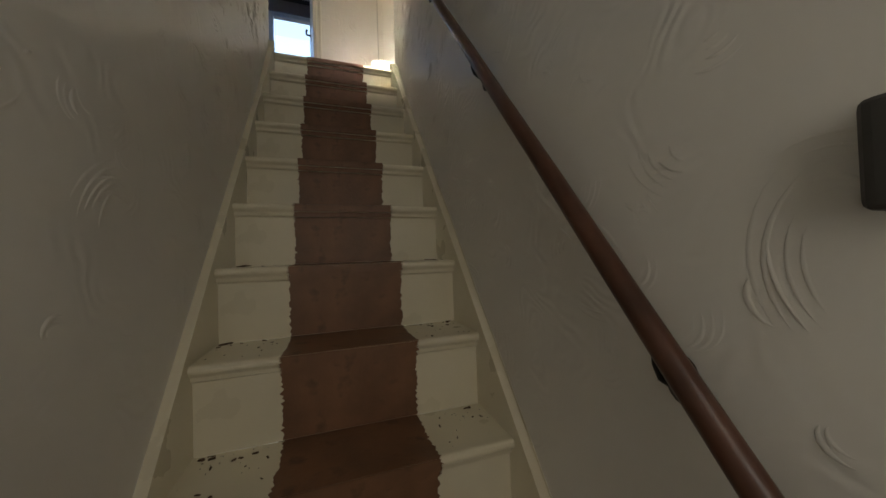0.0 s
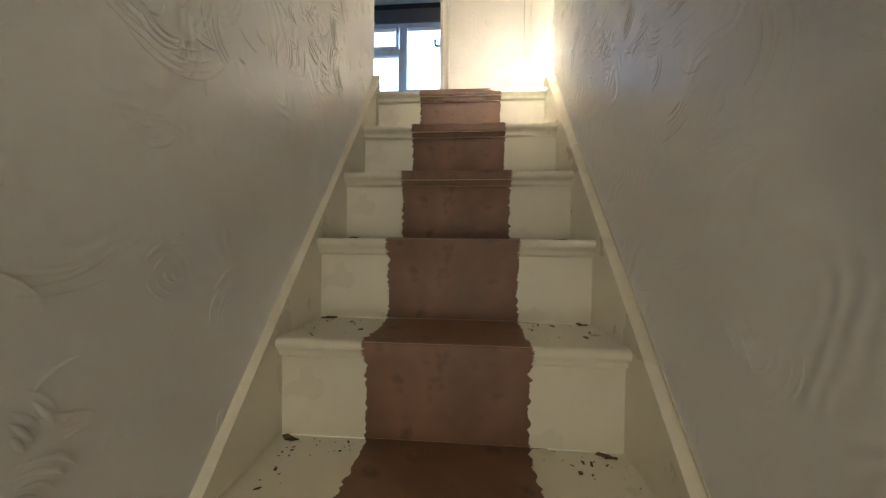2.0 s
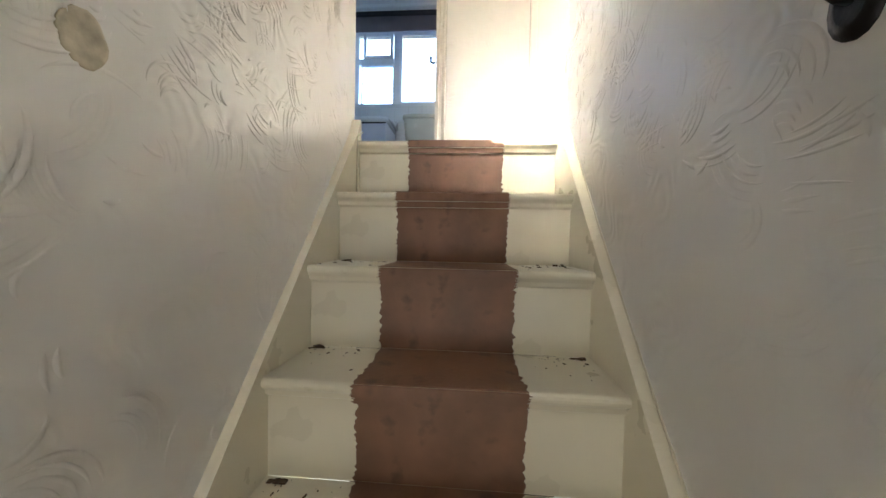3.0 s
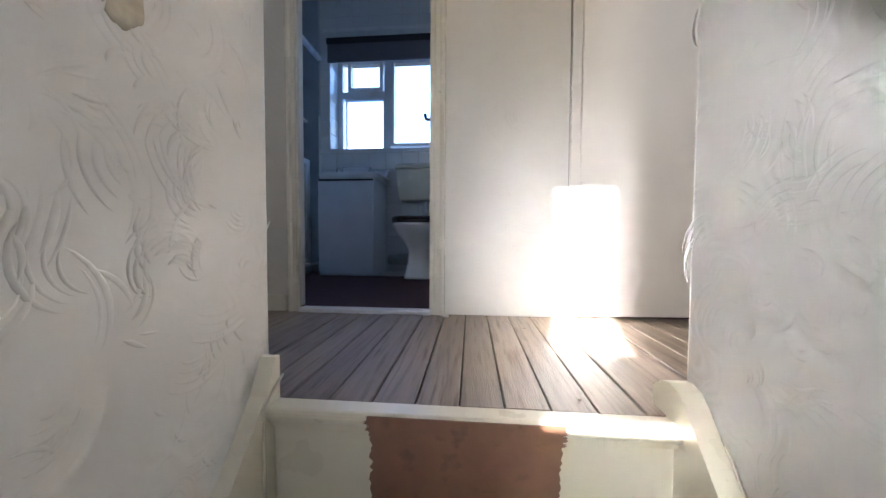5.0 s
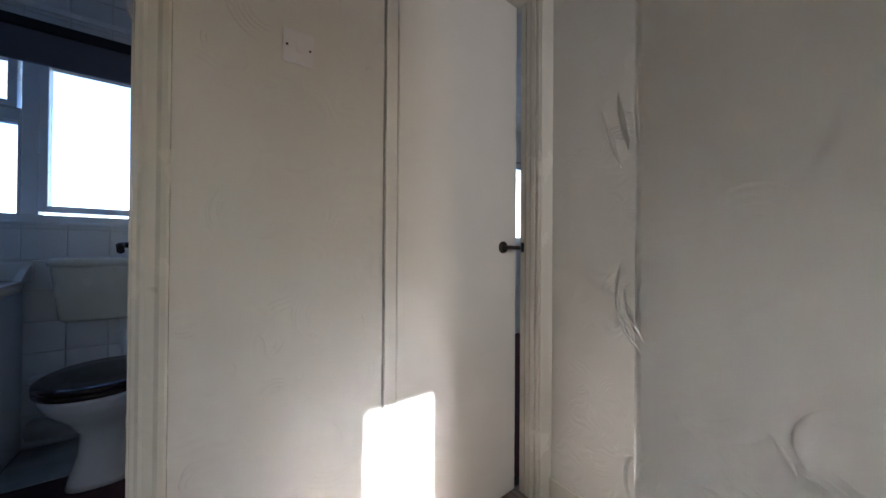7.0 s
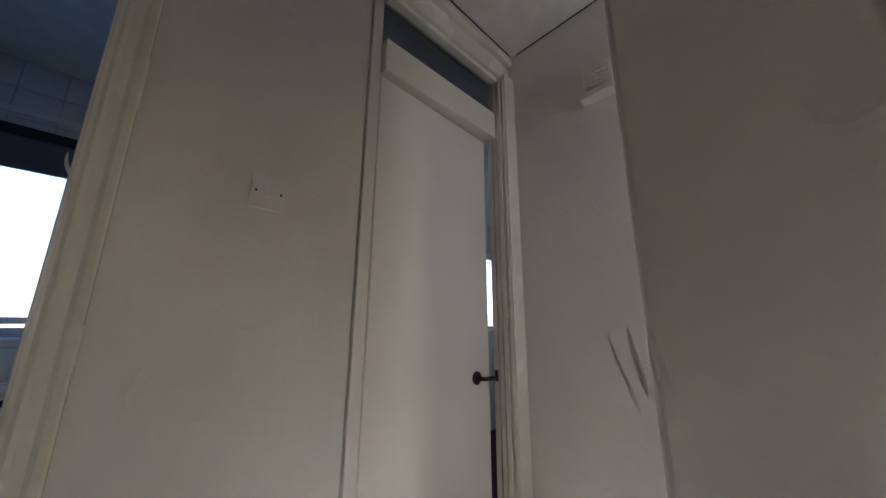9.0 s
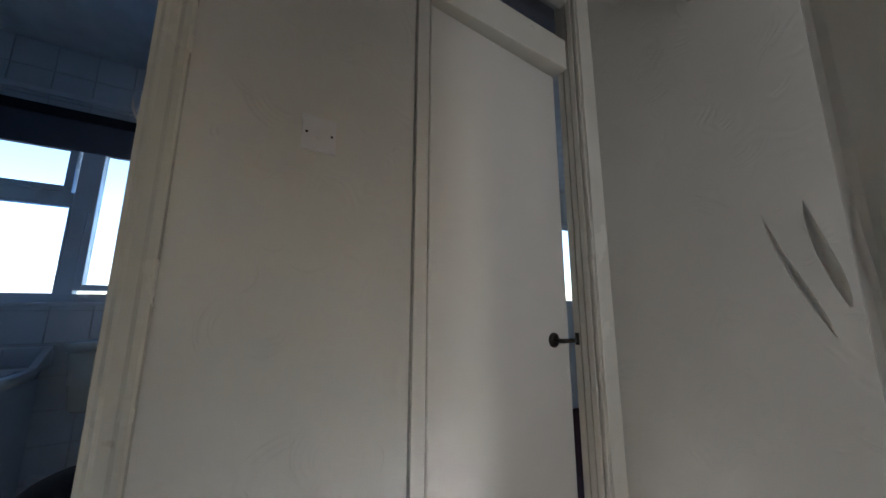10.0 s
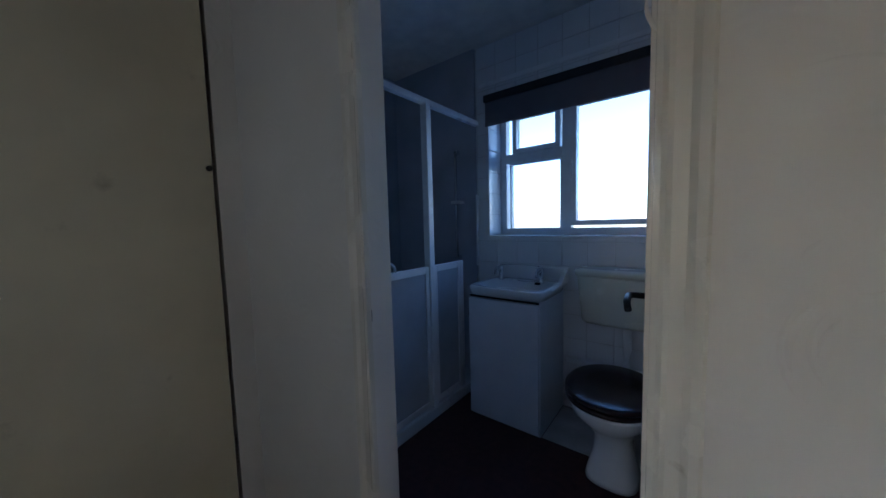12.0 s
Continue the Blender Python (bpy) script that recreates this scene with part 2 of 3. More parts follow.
bm = boxed(-2.3, BATH_L - 0.03, WALL_Y, WALL_Y + WALL_T, 0, TOP)
box(bm, BATH_L - 0.03, BATH_R + 0.03, WALL_Y, WALL_Y + WALL_T, DOOR_H + 0.03, TOP)
box(bm, BATH_R + 0.03, 0.3815, WALL_Y, WALL_Y + WALL_T, 0, TOP)
wall_p = structure("wall_partition", "cream painted plaster partition between landing and bathroom", "wall", bm, PLASTER)
wall_e = structure("wall_landing_right", "white plaster wall at the end of the landing", "wall", boxed(RIGHT_X, RIGHT_X + 0.1, -1.1, 0.79, 0, TOP), ARTEX)
def pierced(x0, x1, y0, y1, a, b, c, d):
    """A wall along x with one opening a..b, c..d."""
    bm = boxed(x0, a, y0, y1, 0, TOP)
    box(bm, b, x1, y0, y1, 0, TOP)
    box(bm, a, b, y0, y1, 0, c)
    box(bm, a, b, y0, y1, d, TOP)
    return bm


# pierced for an unseen window added to hold a fill light
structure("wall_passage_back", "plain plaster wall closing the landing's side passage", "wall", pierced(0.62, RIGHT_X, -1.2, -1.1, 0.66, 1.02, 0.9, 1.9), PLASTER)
# two unseen walls added to block the sun behind the fill windows
structure("sun_block_passage", "added unseen wall that keeps the sun out of the passage fill window", "wall", boxed(0.62, RIGHT_X + 0.1, -1.55, -1.45, -0.1, TOP), PLASTER)
structure("sun_block_landing", "added unseen wall that keeps the sun out of the landing fill window", "wall", boxed(LEFT_X - 0.16, -0.60, -0.95, -0.85, -0.1, TOP), PLASTER)
bm = boxed(LEFT_X - 0.12, LEFT_X, -0.5, -0.11, 0, TOP)
box(bm, LEFT_X - 0.12, LEFT_X, -0.11, 0.69, 2.0, TOP)
box(bm, LEFT_X - 0.12, LEFT_X, 0.69, WALL_Y, 0, TOP)
structure("wall_landing_left", "plaster wall around the yellowed door", "wall", bm, PLASTER)
# pierced for another added window, out of view
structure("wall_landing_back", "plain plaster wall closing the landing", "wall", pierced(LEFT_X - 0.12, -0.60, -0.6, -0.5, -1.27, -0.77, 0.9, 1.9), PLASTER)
# near-black board added to stop light leaks and shade the gap beside the door
structure("leak_board", "added dark board behind the yellowed door, stops light leaks and darkens its gap", "panel", boxed(LEFT_X - 0.16, LEFT_X - 0.13, -0.5, WALL_Y, 0, TOP), GAP)
# wall over the lower flight, with the window that lets the sun in
SY = -1.6
SX0, SX1, SZ0, SZ1 = -0.355, -0.075, 0.745, 1.66
BAR0, BAR1 = 0.79, 0.93                   # its transom
bm = boxed(-0.60, SX0, SY - 0.08, SY, -0.12, TOP)
box(bm, SX1, 0.62, SY - 0.08, SY, -0.12, TOP)
box(bm, SX0, SX1, SY - 0.08, SY, -0.12, SZ0)
box(bm, SX0, SX1, SY - 0.08, SY, SZ1, TOP)
structure("wall_stair_window", "plaster wall with a window over the lower stairs", "wall", bm, PLASTER)
structure("ceiling_hall", "white ceiling over the foot of the stairs", "ceiling", boxed(-0.60, 0.62, -3.1, SY - 0.08, -0.12, -0.02), CEILING)
# closing wall at the stair foot, with an opening added for the fill light
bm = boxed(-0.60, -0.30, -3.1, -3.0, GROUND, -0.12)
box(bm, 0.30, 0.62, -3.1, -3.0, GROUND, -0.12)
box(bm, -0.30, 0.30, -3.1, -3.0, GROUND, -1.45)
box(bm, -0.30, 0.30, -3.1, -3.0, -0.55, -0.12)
# unseen wall, added to stop the sun entering the hall opening
structure("sun_block_hall", "added unseen wall that keeps the sun off the stair foot", "wall", boxed(-0.60, 0.62, -3.5, -3.4, GROUND, -0.02), PLASTER)
structure("wall_front", "plain plaster wall at the stair foot, opened for an added fill light", "wall", bm, PLASTER)
structure("ceiling", "white painted ceiling over stairs, landing and rooms", "ceiling", boxed(-2.3, 3.7, SY - 0.08, 2.8, TOP, TOP + 0.1), CEILING)
structure("floor_hall", "dark floor at the foot of the stairs", "floor", boxed(-0.60, 0.62, -3.1, -1.9, GROUND - 0.1, GROUND), CARPET)
structure("floor_bathroom", "dark maroon carpet of the bathroom", "floor", boxed(-2.2, -0.10, WALL_Y + 0.013, BACK_Y, -0.1, 0.008), CARPET)
structure("floor_bedroom", "dark carpet of the room behind the door", "floor", boxed(-0.10, 3.6, 0.86, 2.7, -0.1, 0.004), CARPET)
# bathroom shell
WX0, WX1, WZ0, WZ1 = -1.30, -0.22, 1.115, 2.03
bm = boxed(-2.3, WX0, BACK_Y, BACK_Y + 0.25, -0.1, TOP)
box(bm, WX1, -0.10, BACK_Y, BACK_Y + 0.25, -0.1, TOP)
box(bm, WX0, WX1, BACK_Y, BACK_Y + 0.25, -0.1, WZ0)
box(bm, WX0, WX1, BACK_Y, BACK_Y + 0.25, WZ1, TOP)
wall_tiled = structure("wall_bathroom_window", "white tiled bathroom wall around the window", "wall", bm, GROUT)
structure("wall_bathroom_left", "grey panelled wall inside the shower", "wall", boxed(-2.3, -2.2, WALL_Y + WALL_T, BACK_Y, -0.1, TOP), SHOWER)
structure("wall_bathroom_right", "white plaster wall between bathroom and bedroom", "wall", boxed(-0.10, 0.0, WALL_Y + WALL_T, 2.7, -0.1, TOP), PLASTER)
structure("wall_shower_back", "grey shower wall panel in the alcove", "wall", boxed(-2.2, -1.40, BACK_Y - 0.02, BACK_Y, 0, TOP), SHOWER)
# bedroom shell
bm = boxed(0.0, 2.1, 2.5, 2.7, -0.1, TOP)
box(bm, 3.55, 3.7, 2.5, 2.7, -0.1, TOP)
box(bm, 2.1, 3.55, 2.5, 2.7, -0.1, 1.1)
box(bm, 2.1, 3.55, 2.5, 2.7, 2.08, TOP)
structure("wall_bedroom_window", "plaster wall with a window in the room behind", "wall", bm, PLASTER)
bm = boxed(3.6, 3.7, 0.82, 2.5, -0.1, TOP)
box(bm, RIGHT_X, 3.7, 0.79, 0.82, -0.1, TOP)
structure("wall_bedroom_side", "plain plaster wall of the room behind", "wall", bm, PLASTER)



def comb_ridges(name, parent, area, point, count, seed, dense=lambda u, v: 1.0, lift=1.0):
    """Groups of thin combed arcs standing proud of a wall. area: u0, u1, v0, v1; point(u, v, h) gives the place."""
    rng = random.Random(seed)
    verts, faces = [], []
    u0, u1, v0, v1 = area
    made = 0
    while made < count:
        u, v = rng.uniform(u0, u1), rng.uniform(v0, v1)
        if rng.random() > dense(u, v):
            made += 0.3
            continue
        made += 1
        lines, gap = rng.choice((1, 1, 2, 3, 4, 5)), rng.uniform(0.009, 0.014)
        r0, a0, span = rng.uniform(0.02, 0.075), rng.uniform(0, 6.28), rng.uniform(0.6, 2.0)
        curl = rng.choice((-1, 1)) * rng.uniform(0.0, 0.8)
        for k in range(lines):
            r, a, sp = r0 + gap * k, a0 + rng.uniform(-0.12, 0.12), span * rng.uniform(0.6, 1.0)
            n = 9
            high, wide = lift * rng.uniform(0.0008, 0.0022), rng.uniform(0.0028, 0.0055)
            base = len(verts)
            for i in range(n + 1):
                t = i / n
                ang = a + sp * t
                rr = r * (1 + curl * t * t * 0.5)
                fade = math.sin(math.pi * min(1, max(0.02, t))) ** 0.6
                cu, cv = u + rr * math.cos(ang), v + rr * math.sin(ang)
                du, dv = math.cos(ang) * wide * fade, math.sin(ang) * wide * fade
                verts += [point(cu - du, cv - dv, -0.0006), point(cu + du * 0.3, cv + dv * 0.3, high * fade), point(cu + du, cv + dv, -0.0006)]
            for i in range(n):
                b = base + 3 * i
                faces += [(b, b + 1, b + 4, b + 3), (b + 1, b + 2, b + 5, b + 4)]
    me = bpy.data.meshes.new(name)
    me.from_pydata([tuple(q) for q in verts], [], faces)
    me.materials.append(ARTEX)
    for f in me.polygons:
        f.use_smooth = True
    ob = new(name, me)
    ob.parent = parent
    tagged(ob, "raised combed swirls in the plaster", kind="stuff")
    return ob


comb_ridges("plaster_swirls", wall_l, (-1.9, 0.02, -1.4, 1.6), lambda u, v, h: (face_x(-1, u) + h, u, v), 1900, 3, lambda u, v: 0.0 if u < -1.55 and v > -0.15 else 1.0 if v > 0.1 + 0.5 * u else 0.2, 1.4)
comb_ridges("plaster_swirls", wall_r, (-2.3, 0.02, -1.5, 1.6), lambda u, v, h: (face_x(1, u) - h, u, v), 1700, 5, lambda u, v: 0.0 if u < -1.55 and v > -0.15 else 0.1 if v > 0.85 else 1.0 if v > 0.1 + 0.5 * u else 0.15)
comb_ridges("plaster_swirls", wall_p, (-0.09, 0.37, 0.1, 2.3), lambda u, v, h: (u, WALL_Y - h, v), 60, 8)
comb_ridges("plaster_swirls", wall_e, (0.15, 0.66, 0.15, 2.1), lambda u, v, h: (RIGHT_X - h, u, v), 130, 9)

# ---- stairs ----
stairs = thing("staircase", "steep cream-painted wooden staircase with a bare brown strip", "staircase", kind="structure")


def tread_profile(y1):
    """Side view of a tread: rounded nosing and a small moulding under it."""
    out = [(y1, 0.0), (0.010, 0.0)]
    out += [(0.010 - 0.010 * math.sin(a), -0.012 + 0.012 * math.cos(a)) for a in [math.pi * i / 6 for i in range(1, 6)]]
    out += [(0.010, -0.026), (0.013, -0.030), (0.016, -0.040), (0.026, -0.046), (y1, -0.046)]
    return out


tread_me = mesh_of("tread", prism(tread_profile(GO + 0.024), "x", XL, XR), CREAM)
riser_me = mesh_of("riser", boxed(XL, XR, 0.026, 0.044, -RISE, -0.046), CREAM)
for k in range(0, 12):
    riser = new("riser", riser_me)
    riser.parent, riser.location = stairs, (0, -GO * k, -RISE * k)
    if k:
        tread = new("tread", tread_me)
        tread.parent, tread.location = stairs, (0, -GO * k, -RISE * k)
part("landing_nosing", prism(tread_profile(0.046), "x", XL - 0.01, XR + 0.01), CREAM, stairs)


def ragged(length, k, amount, rng):
    return [(length * i / k, rng.uniform(-amount, amount)) for i in range(k + 1)]


rng = random.Random(4)
SL, SR = -0.186, 0.165


def strip(kind, a, b, flat):
    """The bare brown strip on one riser (flat=False) or tread, with ragged paint edges."""
    bm = bmesh.new()
    k = 28
    rows = []
    for i in range(k + 1):
        t = i / k
        l, r = SL + rng.gauss(0, 0.0028), SR + rng.gauss(0, 0.0028)
        if flat:
            l, r = l + 0.006 * math.sin(3 * t), r - 0.004 * math.sin(3 * t)
        rows.append((l, r, a + (b - a) * t))
    lo, hi = [], []
    for l, r, s in rows:
        p = [(l, s), (r, s)]
        lo.append([bm.verts.new((x, s, 0.0) if flat else (x, 0.0, s)) for x, s in p])
        hi.append([bm.verts.new((x, s, 0.0022) if flat else (x, -0.0022, s)) for x, s in p])
    for i in range(k):
        for v in (lo, hi):
            bm.faces.new((v[i][0], v[i][1], v[i + 1][1], v[i + 1][0]))
        for j in (0, 1):
            bm.faces.new((lo[i][j], lo[i + 1][j], hi[i + 1][j], hi[i][j]))
    for i in (0, k):
        bm.faces.new((lo[i][0], lo[i][1], hi[i][1], hi[i][0]))
    bmesh.ops.recalc_face_normals(bm, faces=bm.faces[:])
    return mesh_of(kind, bm, RUNNER)


for k in range(0, 12):
    y, z = -GO * k, -RISE * k
    s = new("bare_riser_strip", strip("bare_riser_strip", -RISE + 0.003, -0.046, False))
    s.parent, s.location = stairs, (0, y + 0.0255, z)
    s = new("bare_nosing_strip", strip("bare_nosing_strip", -0.027, -0.001, False))
    s.parent, s.location = stairs, (0, y - 0.0002, z)
    s = new("bare_moulding_strip", strip("bare_moulding_strip", -0.046, -0.027, False))
    s.parent, s.location = stairs, (0, y + 0.0125, z)
    if k:
        s = new("bare_tread_strip", strip("bare_tread_strip", -0.0015, GO + 0.024, True))
        s.parent, s.location = stairs, (0, y, z)


def string_board(x0, x1, lift, y_top, rounded):
    slope = RISE / GO
    y_low = -2.18
    pts = [(y_low, GROUND), (y_low, slope * y_low + lift + 0.02)]
    pts += [(0.0, lift + 0.012)]
    if rounded:
        pts += [(0.02, lift + 0.03), (0.045, lift + 0.036), (0.07, lift + 0.03), (y_top, lift + 0.01), (y_top, -0.25)]
    else:
        pts += [(y_top - 0.012, lift + 0.075), (y_top, lift + 0.075), (y_top, -0.25)]
    pts[-1] = (y_top, -0.6)
    pts += [(-1.7, GROUND)]
    return prism(pts, "x", x0, x1)


part("string_left", string_board(-0.50, XL, 0.012, 0.045, False), CREAM, stairs)
part("string_right", string_board(XR, 0.50, 0.028, 0.095, True), CREAM, stairs)
# thin cable clipped along the right string and round the top step
SL_ = RISE / GO
wire = [(face_x(1, -2.2 + 0.12 * i) - 0.0015, -2.2 + 0.12 * i, SL_ * (-2.2 + 0.12 * i) + 0.052 + 0.002 * math.sin(i * 2.1)) for i in range(19)]
cable = thing("cable", "thin painted cable run along the stair string", "cable", tube(wire, 0.0022, 6), CABLE)
loop = [(-0.374, -0.012, -0.205 + 0.035 * i) for i in range(6)] + [(-0.373, -0.012, 0.006), (-0.374, 0.02, 0.03), (-0.376, 0.052, 0.045)]
thing("cable", "thin painted cable looping over the top step", "cable", tube(loop, 0.003, 6), CABLE)

# ---- landing floor ----
floor = structure("floor", "old bare timber floorboards of the landing, worn and grey", "floor", boxed(LEFT_X, RIGHT_X, 0.05, WALL_Y + 0.09, -0.06, -0.022), GAP)
structure("floor_passage", "bare boards beside the stairwell", "floor", boxed(0.62, RIGHT_X, -1.1, 0.05, -0.06, -0.002), BOARD)
structure("floor_landing_left", "bare boards left of the stairwell", "floor", boxed(LEFT_X, -0.60, -0.5, 0.05, -0.06, -0.002), BOARD)


# ---- handrail ----
rail = thing("handrail", "dark-stained wooden handrail on black iron brackets", "handrail")


def rail_z(y):
    return -0.900 + 1.29 * (y + 1.5)


rings = []
for i in range(25):
    y = -2.5 + 2.32 * i / 24
    cz, cx = rail_z(y) + 0.001 * math.sin(i * 1.7), 0.330 + 0.02 * (y + 2.5) / 2.3
    ring = []
    for j in range(14):
        a = 2 * math.pi * j / 14
        ring.append((cx + 0.017 * math.cos(a), y - 0.75 * 0.016 * math.sin(a), cz + 0.66 * 0.020 * math.sin(a)))
    rings.append(ring)
part("rail", loft(rings), RAIL, rail)
for y in (-1.90, -1.37, -0.87, -0.33):
    z, cx, w = rail_z(y), 0.330 + 0.02 * (y + 2.5) / 2.3, face_x(1, y)
    pts = [(cx, y, z - 0.012), (cx - 0.002, y - 0.002, z - 0.035), (cx + 0.002, y - 0.006, z - 0.052), (cx + 0.014, y - 0.006, z - 0.060), (w - 0.005, y, z - 0.058)]
    b = part("bracket", tube(pts, 0.0062, 8), IRON, rail)
    part("rose", loft([[(w - x, y + s * math.cos(6.283 * j / 16), z - 0.062 + 1.5 * s * math.sin(6.283 * j / 16)) for j in range(16)]
                       for x, s in ((-0.004, 0.022), (0.004, 0.022), (0.008, 0.013))]), IRON, b)

# ---- bathroom doorway ----
frame_1 = thing("door_frame", "cream gloss-painted door frame with moulded architrave", "door frame", kind="structure")


def lining(x0, x1, deep):
    return boxed(x0, x1, WALL_Y - 0.012, WALL_Y + deep, 0, DOOR_H, bevel=0.002)


part("jamb_left", lining(BATH_L - 0.028, BATH_L, 0.006), GLOSS, frame_1)
part("jamb_right", lining(BATH_R, BATH_R + 0.028, WALL_T + 0.012), GLOSS, frame_1)
part("head", boxed(BATH_L - 0.028, BATH_R + 0.028, WALL_Y - 0.012, WALL_Y + WALL_T + 0.012, DOOR_H, DOOR_H + 0.028), GLOSS, frame_1)
part("stop_right", boxed(BATH_R - 0.010, BATH_R, WALL_Y + 0.03, WALL_Y + 0.06, 0.012, DOOR_H, bevel=0.002), GLOSS, frame_1)


def architrave(x, side):
    """Moulded casing, outward from the opening at x."""
    y = WALL_Y
    prof = [(0, 0), (0, -0.014), (0.006, -0.017), (0.012, -0.014), (0.028, -0.015), (0.036, -0.022), (0.046, -0.024), (0.050, -0.020), (0.050, 0)]
    return prism([(x + side * a, y + b) for a, b in prof], "z", 0, DOOR_H + 0.05)


part("architrave_left", architrave(BATH_L + 0.006, -1), GLOSS, frame_1)
part("architrave_right", architrave(BATH_R + 0.008, 1), GLOSS, frame_1)
part("threshold", boxed(BATH_L, BATH_R, WALL_Y - 0.02, WALL_Y + 0.035, -0.02, 0.016, bevel=0.006), UPVC, frame_1, "worn pale metal threshold strip")
part("strike_plate", boxed(BATH_L - 0.001, BATH_L + 0.003, WALL_Y - 0.010, WALL_Y + 0.004, 0.985, 1.012), IRON, frame_1, "small black strike plate")

door_1 = thing("door_1", "white flush bathroom door standing open into the bathroom", "door", kind="structure", at=(BATH_R - 0.002, WALL_Y + 0.1, 0))
part("leaf", boxed(-0.012, 0.024, 0.012, 0.49, 0.022, DOOR_H - 0.004, bevel=0.002), DOOR, door_1)
h = part("door_handle", boxed(-0.016, -0.011, 0.435, 0.478, 0.915, 1.055, bevel=0.002), IRON, door_1, "dark metal lever handle")
part("lever", tube([(-0.014, 0.456, 1.0), (-0.045, 0.456, 1.0), (-0.055, 0.446, 1.0), (-0.056, 0.375, 0.997), (-0.052, 0.355, 0.98)], 0.009, 10), IRON, h)
door_1.rotation_euler = (0, 0, radians(5.5))

# ---- door of the next room, with the glazed transom ----
DY, HINGE, LEAF_H = 0.755, 0.4245, 2.004
PL, PR = 0.424, 1.012                      # the opening between the posts
frame_2 = thing("door_frame", "cream gloss-painted frame with a glazed transom", "door frame", kind="structure")
part("post_left", boxed(0.3865, PL, 0.758, 0.83, 0, 2.32, bevel=0.003), DOOR, frame_2)
# grey strip that paints the shadow line where wall and post meet
part("joint_shadow", boxed(0.3817, 0.3863, WALL_Y + 0.003, 0.82, 0, TOP - 0.001), PIPE_SHADE, frame_2, "grey strip in the joint beside the frame, coloured as its shadow line")
part("post_right", boxed(PR, RIGHT_X, 0.672, 0.775, 0, 2.32, bevel=0.003), GLOSS, frame_2)
part("jamb_right", boxed(PR - 0.006, PR, 0.748, 0.772, 0, 2.11, bevel=0.002), GLOSS, frame_2)
for y0, y1, x0 in ((0.680, 0.692, 0.006), (0.698, 0.718, 0.010), (0.722, 0.742, 0.008)):
    part("bead", boxed(PR - x0, PR, y0, y1, 0, 2.29, bevel=0.0025), GLOSS, frame_2)
part("transom_rail", boxed(PL, PR, 0.728, 0.82, LEAF_H + 0.008, 2.135, bevel=0.004), GLOSS, frame_2)
part("head", boxed(0.3885, RIGHT_X, 0.70, 0.82, 2.32, 2.405, bevel=0.004), GLOSS, frame_2)
part("head_bead", boxed(PL, PR, 0.715, 0.75, 2.298, 2.32, bevel=0.004), GLOSS, frame_2)
part("cornice", boxed(0.3885, RIGHT_X, 0.675, 0.82, 2.405, TOP - 0.004, bevel=0.006), GLOSS, frame_2)
part("pane", boxed(PL, PR, 0.775, 0.780, 2.135, 2.32), OBSCURE, frame_2, "grey glass pane")
part("latch_keep", boxed(PR - 0.009, PR - 0.005, 0.752, 0.766, 0.985, 1.025), IRON, frame_2)

KX, KZ = 0.486, 1.004                      # the handle on the leaf
door_2 = thing("door_2", "cream-painted flush door slightly ajar, dark bronze lever handle", "door", kind="structure", at=(HINGE, DY, 0))
part("leaf", boxed(0, 0.567, 0, 0.036, 0.010, LEAF_H, bevel=0.002), DOOR, door_2)
h = part("door_handle", loft([[(KX + r * math.cos(6.283 * j / 20), y, KZ + r * math.sin(6.283 * j / 20)) for j in range(20)]
                              for y, r in ((0.0, 0.024), (-0.006, 0.024), (-0.010, 0.017))]), BRONZE, door_2, "dark bronze lever handle")
part("lever", tube([(KX, -0.006, KZ), (KX, -0.034, KZ), (KX + 0.006, -0.040, KZ), (KX + 0.045, -0.040, KZ - 0.001), (KX + 0.062, -0.038, KZ - 0.002)], 0.0075, 10), BRONZE, h)
door_2.rotation_euler = (0, 0, radians(2.9))
part("edge_strip", boxed(0.003, 0.020, -0.0015, 0.002, 0.012, LEAF_H - 0.002), DOOR, door_2)

# ---- yellowed door on the landing ----
door_3 = thing("door_3", "yellowed cream flush door with scuffs and a small black latch", "door", kind="structure", at=(LEFT_X, 0.29, 0))
part("leaf", boxed(-0.03, 0.010, -0.395, 0.385, 0.012, 1.99, bevel=0.003), OLDDOOR, door_3)
latch = part("latch", loft([oval(0, 0, z, r, r, 14) for z, r in ((0, 0.009), (0.012, 0.009), (0.015, 0.005))]), IRON, door_3, "small black round latch")
latch.matrix_basis = pose(0.009, 0.374, 1.42, 0, 90, 0)

# ---- skirting ----
structure("baseboard", "white painted skirting board with chipped edges", "skirting", boxed(LEFT_X, BATH_L - 0.056, WALL_Y - 0.016, WALL_Y, 0, 0.07, bevel=0.004), GLOSS)
structure("baseboard", "cream painted skirting board on the landing's end wall", "skirting", boxed(RIGHT_X - 0.016, RIGHT_X, -1.1, 0.672, 0, 0.085, bevel=0.004), GLOSS)

crack = [(RIGHT_X - 0.002, 0.65 - 0.05 * i, TOP - 0.002 + 0.001 * math.sin(i * 3)) for i in range(14)]
structure("trim", "dark crack where ceiling meets the end wall", "crack", tube(crack, 0.0028, 6), GAP)
crack = [(0.39 + 0.04 * i, 0.674, TOP - 0.003 + 0.001 * math.sin(i * 2)) for i in range(18)]
structure("trim", "dark crack where ceiling meets the door frame", "crack", tube(crack, 0.0025, 6), GAP)

